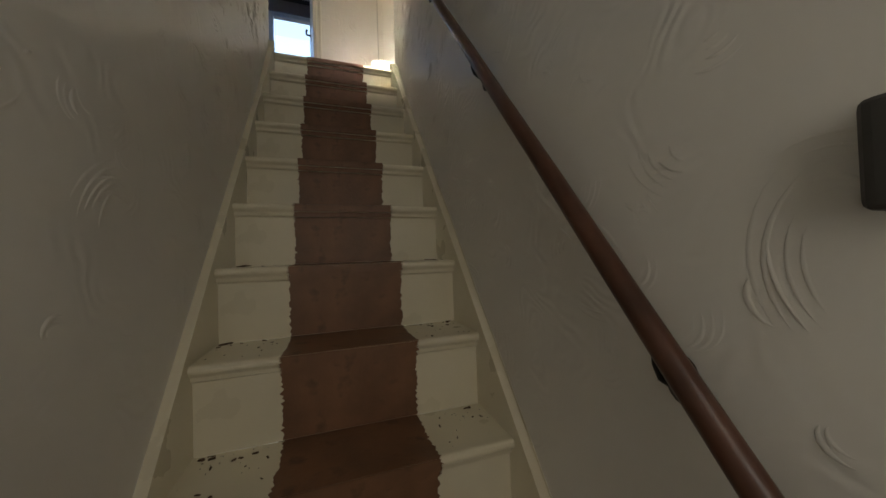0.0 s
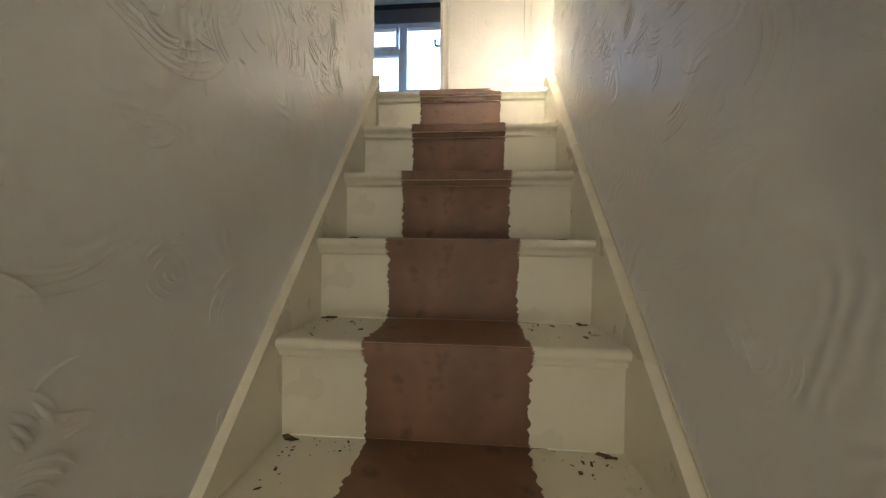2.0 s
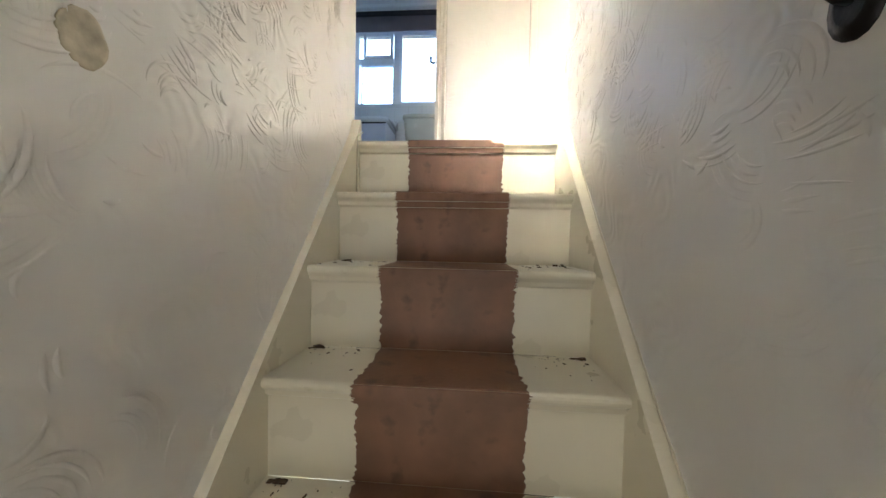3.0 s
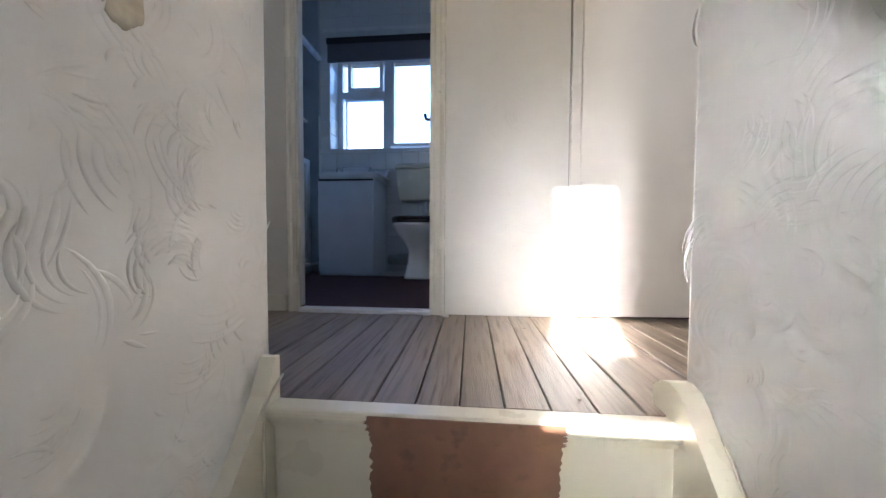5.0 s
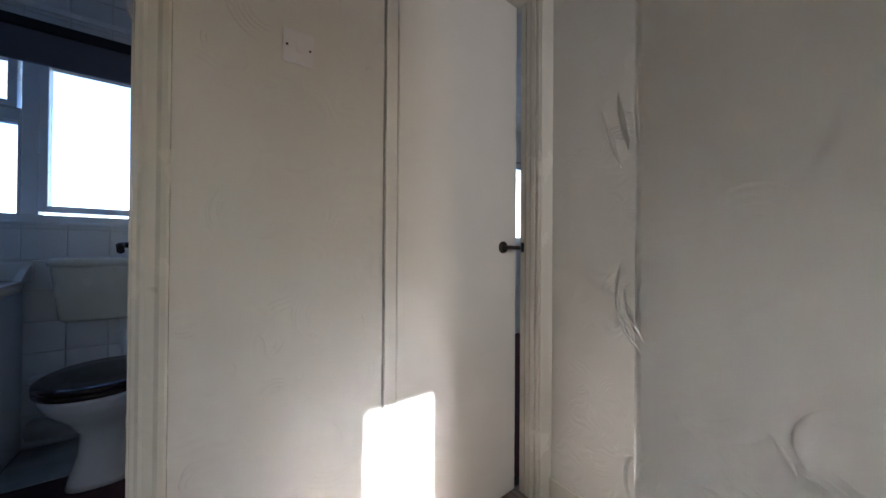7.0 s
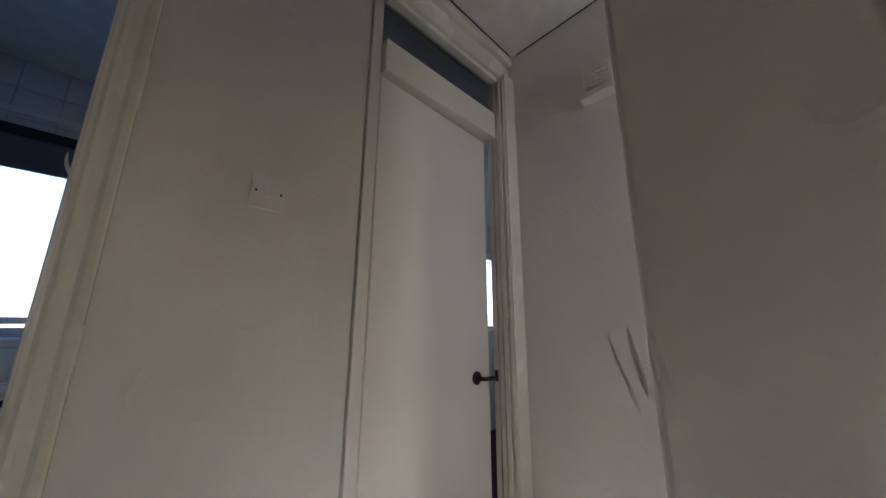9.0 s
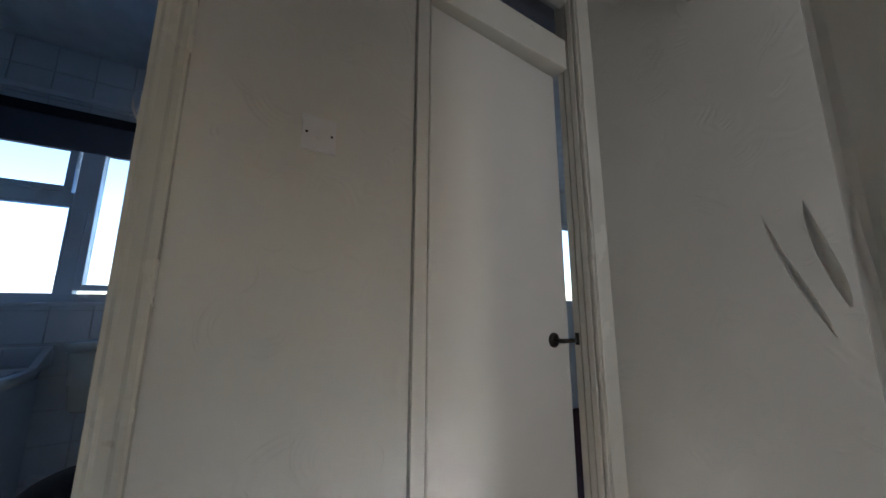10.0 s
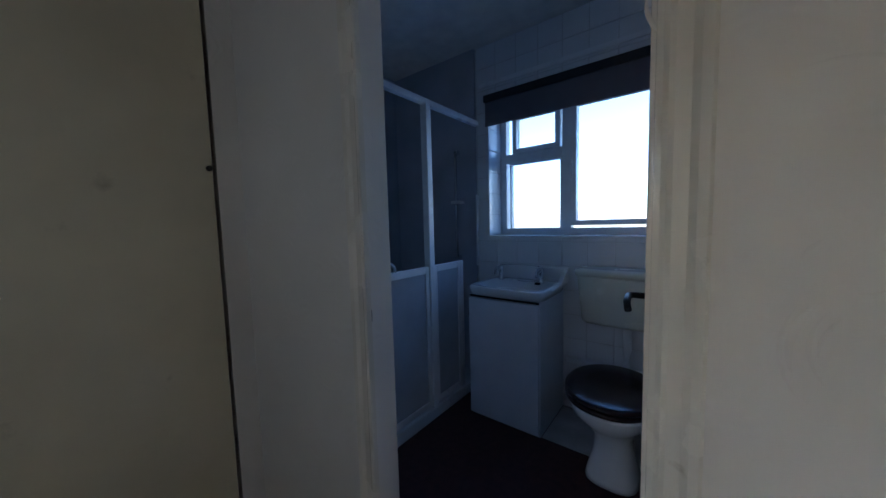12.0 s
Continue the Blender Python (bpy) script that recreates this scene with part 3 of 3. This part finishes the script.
# ---- wall switch ----
sw = thing("light_switch", "square white plastic switch plate with two dark screws", "switch")
part("plate", boxed(0.103, 0.178, WALL_Y - 0.009, WALL_Y, 1.462, 1.547, bevel=0.003), SWITCH, sw)
part("rocker", boxed(0.134, 0.147, WALL_Y - 0.013, WALL_Y - 0.008, 1.491, 1.517, bevel=0.0015), SWITCH, sw)
for x in (0.113, 0.168):
    b = loft([[(x + r * math.cos(6.283 * j / 10), y, 1.504 + r * math.sin(6.283 * j / 10)) for j in range(10)] for y, r in ((WALL_Y - 0.008, 0.003), (WALL_Y - 0.0100, 0.003))])
    part("screw", b, IRON, sw, "dark screw head")

# ---- vent on the end wall ----
vent = thing("vent_unit", "small cream plastic vent box with louvres high on the wall", "vent")
part("body", boxed(RIGHT_X - 0.035, RIGHT_X, 0.24, 0.352, 2.035, 2.145, bevel=0.006), GLOSS, vent)
part("base", boxed(RIGHT_X - 0.05, RIGHT_X, 0.235, 0.36, 2.012, 2.035, bevel=0.004), GLOSS, vent)
for i in range(7):
    part("slat", boxed(RIGHT_X - 0.039, RIGHT_X - 0.033, 0.255, 0.338, 2.048 + 0.012 * i, 2.054 + 0.012 * i), GLOSS, vent)

# ---- dark box near the stair foot ----
cb = thing("wall_box", "dark grey plastic box with rounded corners on the wall", "box")
part("case", boxed(0.350, 0.380, -2.17, -2.068, -1.279, -1.187, bevel=0.010, seg=3), DARKBOX, cb)
part("back_plate", boxed(0.378, 0.3835, -2.16, -2.077, -1.272, -1.194), DARKBOX, cb)


# ---- windows ----
def window(name, label, x0, x1, y, z0, z1, lights, mat=UPVC, sill=True):
    """A plastic window at y; lights are (x0, x1, z0, z1, opening)."""
    w = thing(name, label, "window", kind="structure")
    t = 0.05
    b = boxed(x0, x0 + t, y, y + 0.06, z0, z1)
    box(b, x1 - t, x1, y, y + 0.06, z0, z1)
    box(b, x0 + t, x1 - t, y, y + 0.06, z0, z0 + t)
    box(b, x0 + t, x1 - t, y, y + 0.06, z1 - t, z1)
    part("window_frame", b, mat, w)
    for a, c, d, e, opening in lights:
        s = 0.032 if opening else 0.012
        b = bmesh.new()
        yy = y - 0.014 if opening else y + 0.004
        for q in ((a - s, a, d - s, e + s), (c, c + s, d - s, e + s), (a, c, d - s, d), (a, c, e, e + s)):
            box(b, q[0], q[1], yy, y + 0.05, q[2], q[3], bevel=0.003)
        sash = part("sash", b, mat, w)
        pane = part("pane", boxed(a, c, y + 0.024, y + 0.028, d, e), CLEAR, sash)
        pane.visible_shadow = False
    return w


WIN_Y = 2.52
win = window("window_1", "white plastic bathroom window with three lights", WX0, WX1, WIN_Y, WZ0, WZ1,
             [(-1.162, -0.882, 1.746, 1.962, True), (-1.212, -0.852, 1.168, 1.636, False), (-0.742, -0.29, 1.215, 1.962, True)])
part("mullion", boxed(-0.838, -0.776, WIN_Y - 0.002, WIN_Y + 0.06, WZ0 + 0.05, WZ1 - 0.05, bevel=0.004), UPVC, win)
part("transom_bar", boxed(WX0 + 0.05, -0.838, WIN_Y - 0.002, WIN_Y + 0.06, 1.648, 1.714, bevel=0.004), UPVC, win)
part("catch", boxed(-1.06, -1.0, WIN_Y - 0.03, WIN_Y - 0.014, 1.718, 1.732, bevel=0.003), UPVC, win)
part("catch", boxed(-0.782, -0.768, WIN_Y - 0.03, WIN_Y - 0.014, 1.49, 1.61, bevel=0.003), UPVC, win)
part("window_sill", boxed(WX0, WX1, BACK_Y - 0.008, WIN_Y, WZ0 - 0.012, WZ0 + 0.006, bevel=0.003), TILE, win)
win_2 = window("window_2", "small white window high over the lower stairs", SX0 - 0.02, SX1 + 0.05, SY - 0.075, SZ0 - 0.05, SZ1 + 0.05, [(SX0, SX1, SZ0, BAR0, False), (SX0, SX1, BAR1, SZ1, False)])
part("transom_bar", boxed(SX0 - 0.012, SX1 + 0.012, SY - 0.071, SY - 0.02, BAR0 + 0.012, BAR1 - 0.012, bevel=0.004), UPVC, win_2)
# three unseen windows, added only to frame the fill lights
window("fill_window_hall", "added unseen window around the fill light at the stair foot", -0.30, 0.30, -3.08, -1.45, -0.55, [(-0.24, 0.24, -1.39, -0.61, False)])
window("fill_window_passage", "added unseen window around the fill light in the passage", 0.66, 1.02, -1.18, 0.9, 1.9, [(0.72, 0.96, 0.96, 1.84, False)])
window("fill_window_landing", "added unseen window around the fill light behind the landing", -1.27, -0.77, -0.58, 0.9, 1.9, [(-1.21, -0.83, 0.96, 1.84, False)])
window("window_3", "white window of the room behind the door", 2.1, 3.55, 2.56, 1.1, 2.08, [(2.16, 2.58, 1.16, 2.02, False), (2.62, 3.49, 1.16, 2.02, False)])

blind = thing("roller_blind", "grey roller blind drawn down a little, dark cassette", "blind")
part("cassette", boxed(WX0 - 0.01, WX1 + 0.02, BACK_Y - 0.05, BACK_Y - 0.004, 2.048, 2.096, bevel=0.006), BLINDTOP, blind)
part("fabric", boxed(WX0 - 0.005, WX1 + 0.015, BACK_Y - 0.030, BACK_Y - 0.027, 1.905, 2.049), BLIND, blind)
part("bottom_bar", boxed(WX0 - 0.005, WX1 + 0.015, BACK_Y - 0.036, BACK_Y - 0.021, 1.887, 1.908, bevel=0.004), BLIND, blind)
structure("trim", "white cover strip above the blind", "trim", boxed(WX0 - 0.06, -0.12, BACK_Y - 0.016, BACK_Y, 2.165, 2.195, bevel=0.004), UPVC)

# ---- vanity unit and basin ----
vanity = thing("vanity_unit", "white melamine vanity cabinet under the basin", "cabinet")
VX0, VX1, VY = -1.166, -0.766, 1.757
part("body", boxed(VX0 + 0.016, VX1 - 0.016, VY + 0.004, 2.18, 0.008, 0.655), MELAMINE, vanity)
part("side_panel", boxed(VX0, VX0 + 0.016, VY + 0.004, 2.18, 0.008, 0.700, bevel=0.002), MELAMINE, vanity)
part("side_panel", boxed(VX1 - 0.016, VX1, VY + 0.004, 2.18, 0.008, 0.700, bevel=0.002), MELAMINE, vanity)
d = part("door", boxed(VX0 + 0.002, VX1 - 0.004, VY - 0.014, VY + 0.003, 0.022, 0.684, bevel=0.002), MELAMINE, vanity)
for z in (0.13, 0.60):
    part("hinge", boxed(VX0 - 0.002, VX0 + 0.004, VY - 0.010, VY + 0.004, z - 0.02, z + 0.02), IRON, d)
# near-black strip painted as the shaded line under the basin
part("shadow_strip", boxed(VX0 + 0.004, VX1 - 0.004, VY - 0.004, VY + 0.003, 0.688, 0.699), GAP, vanity)

basin = thing("wash_basin", "white ceramic basin with raised back and two taps", "basin")
bx, by = (VX0 + VX1) / 2, (VY + 2.2) / 2 - 0.01
rx, ry = 0.215, 0.225
rings = [oval(bx, by, 0.700, rx - 0.008, ry - 0.008, 40, 9), oval(bx, by, 0.742, rx, ry, 40, 9), oval(bx, by, 0.748, rx - 0.006, ry - 0.006, 40, 8),
         oval(bx, by - 0.03, 0.744, rx - 0.035, ry - 0.07, 40, 4), oval(bx, by - 0.03, 0.700, rx - 0.06, ry - 0.10, 40, 3),
         oval(bx, by - 0.02, 0.672, 0.08, 0.06, 40, 2), oval(bx, by - 0.02, 0.668, 0.02, 0.02, 40, 2)]
part("bowl", loft(rings), CERAMIC, basin)
part("upstand", boxed(VX0 - 0.01, VX1 + 0.03, 2.2 - 0.045, 2.2 - 0.012, 0.742, 0.83, bevel=0.010, seg=3), CERAMIC, basin)
part("side_wing", prism([(VY + 0.12, 0.742), (2.2 - 0.044, 0.742), (2.2 - 0.044, 0.822), (2.2 - 0.09, 0.80), (2.2 - 0.16, 0.755)], "x", VX1 + 0.004, VX1 + 0.028, 0.004), CERAMIC, basin)
for x, s in ((-1.115, 1), (-0.865, 1)):
    tp = part("tap", loft([oval(x, 2.085, z, r, r, 14) for z, r in ((0.742, 0.020), (0.752, 0.016), (0.79, 0.012), (0.80, 0.017), (0.824, 0.017), (0.830, 0.010))]), CHROME, basin, "chrome pillar tap")
    part("spout", tube([(x, 2.085, 0.785), (x, 2.06, 0.815), (x, 2.03, 0.825), (x, 2.005, 0.812), (x, 1.998, 0.782)], 0.008, 8), CHROME, tp)
part("chain", tube([(-1.0 + 0.02 * i, 2.06 - 0.03 * math.sin(i * 0.6), 0.752) for i in range(7)], 0.003, 6), CHROME, basin, "plug chain")
part("plug", loft([oval(-0.855, 1.99, z, r, r, 12) for z, r in ((0.748, 0.016), (0.758, 0.016), (0.760, 0.008))]), IRON, basin, "black plug")

for ob in (vanity, basin):
    ob.location, ob.scale = (0.095, 0.268, 0), (1.127, 0.95, 1.11)

# ---- toilet ----
wc = thing("toilet", "white toilet with dark mahogany lid and cream cistern", "toilet")
tx, ty = -0.385, 1.70
pan = [oval(tx, ty + 0.05, 0.008, 0.105, 0.125, 30, 3), oval(tx, ty + 0.05, 0.03, 0.10, 0.12, 30, 3), oval(tx, ty + 0.06, 0.12, 0.078, 0.10, 30, 2.6),
       oval(tx, ty + 0.06, 0.20, 0.075, 0.105, 30, 2.4), oval(tx, ty + 0.04, 0.27, 0.11, 0.16, 30, 2.2), oval(tx, ty + 0.01, 0.33, 0.155, 0.205, 30, 2.1),
       oval(tx, ty, 0.375, 0.17, 0.225, 30, 2.1), oval(tx, ty, 0.39, 0.172, 0.228, 30, 2.1)]
part("pan", loft(pan), CERAMIC, wc)
part("seat", loft([oval(tx, ty, z, r, r * 1.31, 32, 2.1) for z, r in ((0.391, 0.172), (0.396, 0.180), (0.408, 0.180), (0.412, 0.175))]), SEAT, wc, "dark mahogany seat")
part("lid", loft([oval(tx, ty, z, r, r * 1.31, 32, 2.1) for z, r in ((0.4125, 0.174), (0.416, 0.181), (0.428, 0.180), (0.434, 0.165), (0.436, 0.10))]), SEAT, wc, "glossy dark mahogany lid")
cist = [oval(tx, 2.105, z, rx_, ry_, 32, 6) for z, rx_, ry_ in ((0.585, 0.195, 0.075), (0.60, 0.21, 0.083), (0.82, 0.235, 0.088), (0.835, 0.235, 0.088))]
part("cistern", loft(cist), CISTERN, wc, "cream plastic cistern")
part("cistern_lid", loft([oval(tx, 2.10, z, r, r * 0.40, 32, 6) for z, r in ((0.836, 0.242), (0.856, 0.245), (0.868, 0.238), (0.874, 0.21))]), CISTERN, wc)
part("flush_pipe", tube([(tx, 2.11, 0.59), (tx, 2.11, 0.45), (tx, 2.09, 0.36), (tx, 1.98, 0.33), (tx, 1.86, 0.33)], 0.020, 12), UPVC, wc)
part("soil_pipe", tube([(tx - 0.02, 1.86, 0.12), (tx - 0.04, 1.97, 0.12), (tx - 0.1, 2.08, 0.115), (tx - 0.30, 2.12, 0.11)], 0.045, 14), PIPE_SHADE, wc, "grey waste pipe")
wc.location, wc.scale = (0.018, 0.15, 0), (1.08, 1, 1.08)
structure("floor_patch", "pale vinyl floor patch around the toilet", "floor", boxed(VX1 + 0.002, -0.12, 1.95, BACK_Y - 0.012, 0.006, 0.012), LINO)
structure("pipe_boxing", "white boxed-in pipe run along the tiled wall", "pipe", boxed(VX1 + 0.03, -0.12, BACK_Y - 0.05, BACK_Y - 0.009, 0.33, 0.36, bevel=0.004), UPVC)

part("chain_rail", tube([(-1.115, 2.075, 0.835), (-1.05, 2.07, 0.842), (-0.93, 2.07, 0.842), (-0.865, 2.075, 0.835)], 0.0025, 6), CHROME, basin, "thin wire between the taps")

# ---- shower enclosure ----
shower = thing("shower_enclosure", "half-height white framed shower doors with grey panels", "shower")
SX = -1.30
YA, YB, YC = 1.14, 1.60, 1.93
part("tray", boxed(-2.2, SX + 0.02, 0.78, 2.179, 0.008, 0.075, bevel=0.008), UPVC, shower)
for name, y in (("post", 1.17), ("post", YB), ("post", 0.80)):
    part(name, boxed(SX - 0.022, SX + 0.022, y - 0.022, y + 0.022, 0.075, 0.905 if y != YB else 1.80, bevel=0.006), UPVC, shower)
part("top_rail", boxed(SX - 0.018, SX + 0.018, 0.74, 2.16, 1.78, 1.812, bevel=0.006), UPVC, shower)
for y0, y1 in ((0.825, 1.145), (1.195, YB - 0.025), (YB + 0.025, 1.90)):
    lf = bmesh.new()
    for q in ((y0, y0 + 0.028, 0.09, 0.90), (y1 - 0.028, y1, 0.09, 0.90), (y0 + 0.028, y1 - 0.028, 0.09, 0.125), (y0 + 0.028, y1 - 0.028, 0.862, 0.90)):
        box(lf, SX - 0.014, SX + 0.014, q[0], q[1], q[2], q[3], bevel=0.004)
    leaf = part("door", lf, UPVC, shower)
    part("panel", boxed(SX - 0.006, SX + 0.006, y0 + 0.026, y1 - 0.026, 0.123, 0.864), PANEL, leaf, "grey infill panel")
part("wall_channel", boxed(SX - 0.014, SX + 0.014, 1.90, 1.935, 0.075, 0.90, bevel=0.004), UPVC, shower)
part("grab_ring", tube([(SX + 0.03, 1.24 + 0.045 * math.cos(a), 0.905 + 0.045 * math.sin(a)) for a in [math.pi * i / 10 for i in range(11)]], 0.008, 8), UPVC, shower)
shower.location, shower.scale = (0, 0.15, 0), (1.06, 1, 1.07)
riser_rail = thing("shower_rail", "slim shower riser rail with holder on the shower wall", "shower rail")
part("bar", tube([(-1.55, BACK_Y - 0.06, 0.95), (-1.55, BACK_Y - 0.06, 1.75)], 0.010, 8), CHROME, riser_rail)
part("holder", boxed(-1.58, -1.50, BACK_Y - 0.09, BACK_Y - 0.02, 1.36, 1.385, bevel=0.006), CERAMIC, riser_rail)
part("bracket", boxed(-1.565, -1.535, BACK_Y - 0.06, BACK_Y - 0.02, 1.73, 1.76, bevel=0.004), CHROME, riser_rail)
part("bracket", boxed(-1.565, -1.535, BACK_Y - 0.06, BACK_Y - 0.02, 0.94, 0.97, bevel=0.004), CHROME, riser_rail)
structure("trim", "old white panel edge on the shower wall", "trim", boxed(-1.395, -1.385, BACK_Y - 0.03, BACK_Y, 0.9, 1.42), UPVC)

# ---- dirt on the treads, stains on the plaster ----
def flake(bm, x, y, z, s, turn, r):
    c, d = math.cos(turn), math.sin(turn)
    w, h = s * r.uniform(0.5, 1.3), s * r.uniform(0.2, 0.6)
    base = [(-w, -h * r.uniform(0.3, 1)), (w * r.uniform(0.2, 1), -h), (w, h * r.uniform(0.3, 1)), (-w * r.uniform(0.3, 1), h)]
    lo = [bm.verts.new((x + c * a - d * b, y + d * a + c * b, z)) for a, b in base]
    hi = [bm.verts.new((v.co.x, v.co.y, z + r.uniform(0.25, 0.6) * h + 0.0008)) for v in lo]
    bm.faces.new(hi)
    for i in range(4):
        bm.faces.new((lo[i], lo[(i + 1) % 4], hi[(i + 1) % 4], hi[i]))


r = random.Random(12)
for k in range(1, 12):
    bm = bmesh.new()
    y0, z = -GO * k, -RISE * k
    back = y0 + GO + 0.022
    for i in range(46):
        side = r.choice((-1, 1))
        x = r.uniform(XL + 0.01, SL - 0.02) if side < 0 else r.uniform(SR + 0.02, XR - 0.01)
        y = back - abs(r.gauss(0, 0.05)) - 0.004 if r.random() < 0.6 else r.uniform(y0 + 0.02, back - 0.01)
        y = max(y, y0 + 0.015)
        flake(bm, x, y, z, r.choice((0.0012, 0.0016, 0.002, 0.003, 0.006)), r.uniform(0, 3.1), r)
    for x in (XL + 0.03, XR - 0.035):
        for i in range(4):
            flake(bm, x + r.uniform(-0.014, 0.014), back - 0.014 + r.uniform(-0.006, 0.004), z + 0.001 * i, r.uniform(0.006, 0.012), r.uniform(-0.5, 0.5), r)
    thing("debris", "brown crumbs and flakes of dirt lying on the tread", "debris", bm, DEBRIS, kind="stuff")


def stain(y, z, ry, rz, seed):
    r = random.Random(seed)
    ring = []
    for h, s in ((-0.001, 1.05), (0.0022, 1.0), (0.0027, 0.86)):
        r2 = random.Random(seed)
        ring.append([(face_x(-1, y) + h, y + ry * s * r2.uniform(0.9, 1.08) * math.cos(6.283 * i / 22), z + rz * s * r2.uniform(0.9, 1.08) * math.sin(6.283 * i / 22)) for i in range(22)])
    return part("stain", loft(ring), STAIN, wall_l, "brown patch of missing plaster")


stain(-0.21, 0.60, 0.026, 0.036, 3)
stain(-0.85, -0.15, 0.024, 0.032, 6)
r = random.Random(31)
bm = bmesh.new()
for i in range(60):
    x = r.uniform(-0.75, 0.9)
    flake(bm, x, r.choice((r.gauss(0.715, 0.02), r.uniform(0.08, 0.72))), 0.0012, r.choice((0.002, 0.003, 0.005)), r.uniform(0, 3), r)
thing("debris", "crumbs of plaster and dirt on the floorboards", "debris", bm, STAIN, kind="stuff")
thing("plaster_lump", "small pale lump of plaster on the floorboards", "rubble", loft([oval(-0.10, 0.725, z, a, a * 0.7, 10, 2.2) for z, a in ((0.001, 0.012), (0.006, 0.014), (0.012, 0.008))]), PLASTER)

# ---- floorboards of the landing ----
pitch, x = 0.0862, -0.106 - 0.0862 * 15
rng = random.Random(7)
end_y = WALL_Y - 0.001
while x < RIGHT_X - 0.02:
    a, b = max(x + 0.0018, LEFT_X + 0.002), min(x + pitch - 0.0018, RIGHT_X - 0.002)
    if b - a > 0.01:
        far = end_y if b < 0.38 else 0.80
        if a < BATH_R and b > BATH_L:
            far = WALL_Y - 0.002
        plank = new("plank", mesh_of("plank", boxed(a, b, 0.047 if abs((a + b) / 2) < 0.36 else 0.05, far, -0.022, rng.uniform(-0.0015, 0.001), bevel=0.0015, seg=1), BOARD))
        plank.parent = floor
    x += pitch

# ---- bathroom tiles ----
size, joint = 0.152, 0.004
for i in range(9):
    for j in range(16):
        a, b = -1.385 + i * size, -1.385 + (i + 1) * size - joint
        c, d = 0.02 + j * size, 0.02 + (j + 1) * size - joint
        b, d = min(b, -0.104), min(d, TOP - 0.004)
        cuts = [(a, b, c, d)]
        if b > WX0 and a < WX1 and d > WZ0 and c < WZ1:
            cuts = []
            if a < WX0 - 0.01:
                cuts.append((a, WX0, c, d))
            if b > WX1 + 0.01:
                cuts.append((WX1, b, c, d))
            if c < WZ0 - 0.02:
                cuts.append((max(a, WX0), min(b, WX1), c, WZ0 - 0.012))
            if d > WZ1 + 0.01:
                cuts.append((max(a, WX0), min(b, WX1), WZ1, d))
        for q in cuts:
            if q[1] - q[0] > 0.008 and q[3] - q[2] > 0.008:
                tile = new("tile", mesh_of("tile", boxed(q[0], q[1], BACK_Y - 0.007, BACK_Y - 0.0005, q[2], q[3], bevel=0.0012, seg=1), TILE))
                tile.parent = wall_tiled
# tiles lining the window reveal
for j in range(6):
    c, d = WZ0 + 0.008 + j * size, min(WZ0 + 0.008 + (j + 1) * size - joint, WZ1)
    if d > c:
        tile = new("tile", mesh_of("tile", boxed(WX0, WX0 + 0.006, BACK_Y - 0.006, WIN_Y - 0.001, c, d, bevel=0.001, seg=1), TILE))
        tile.parent = wall_tiled
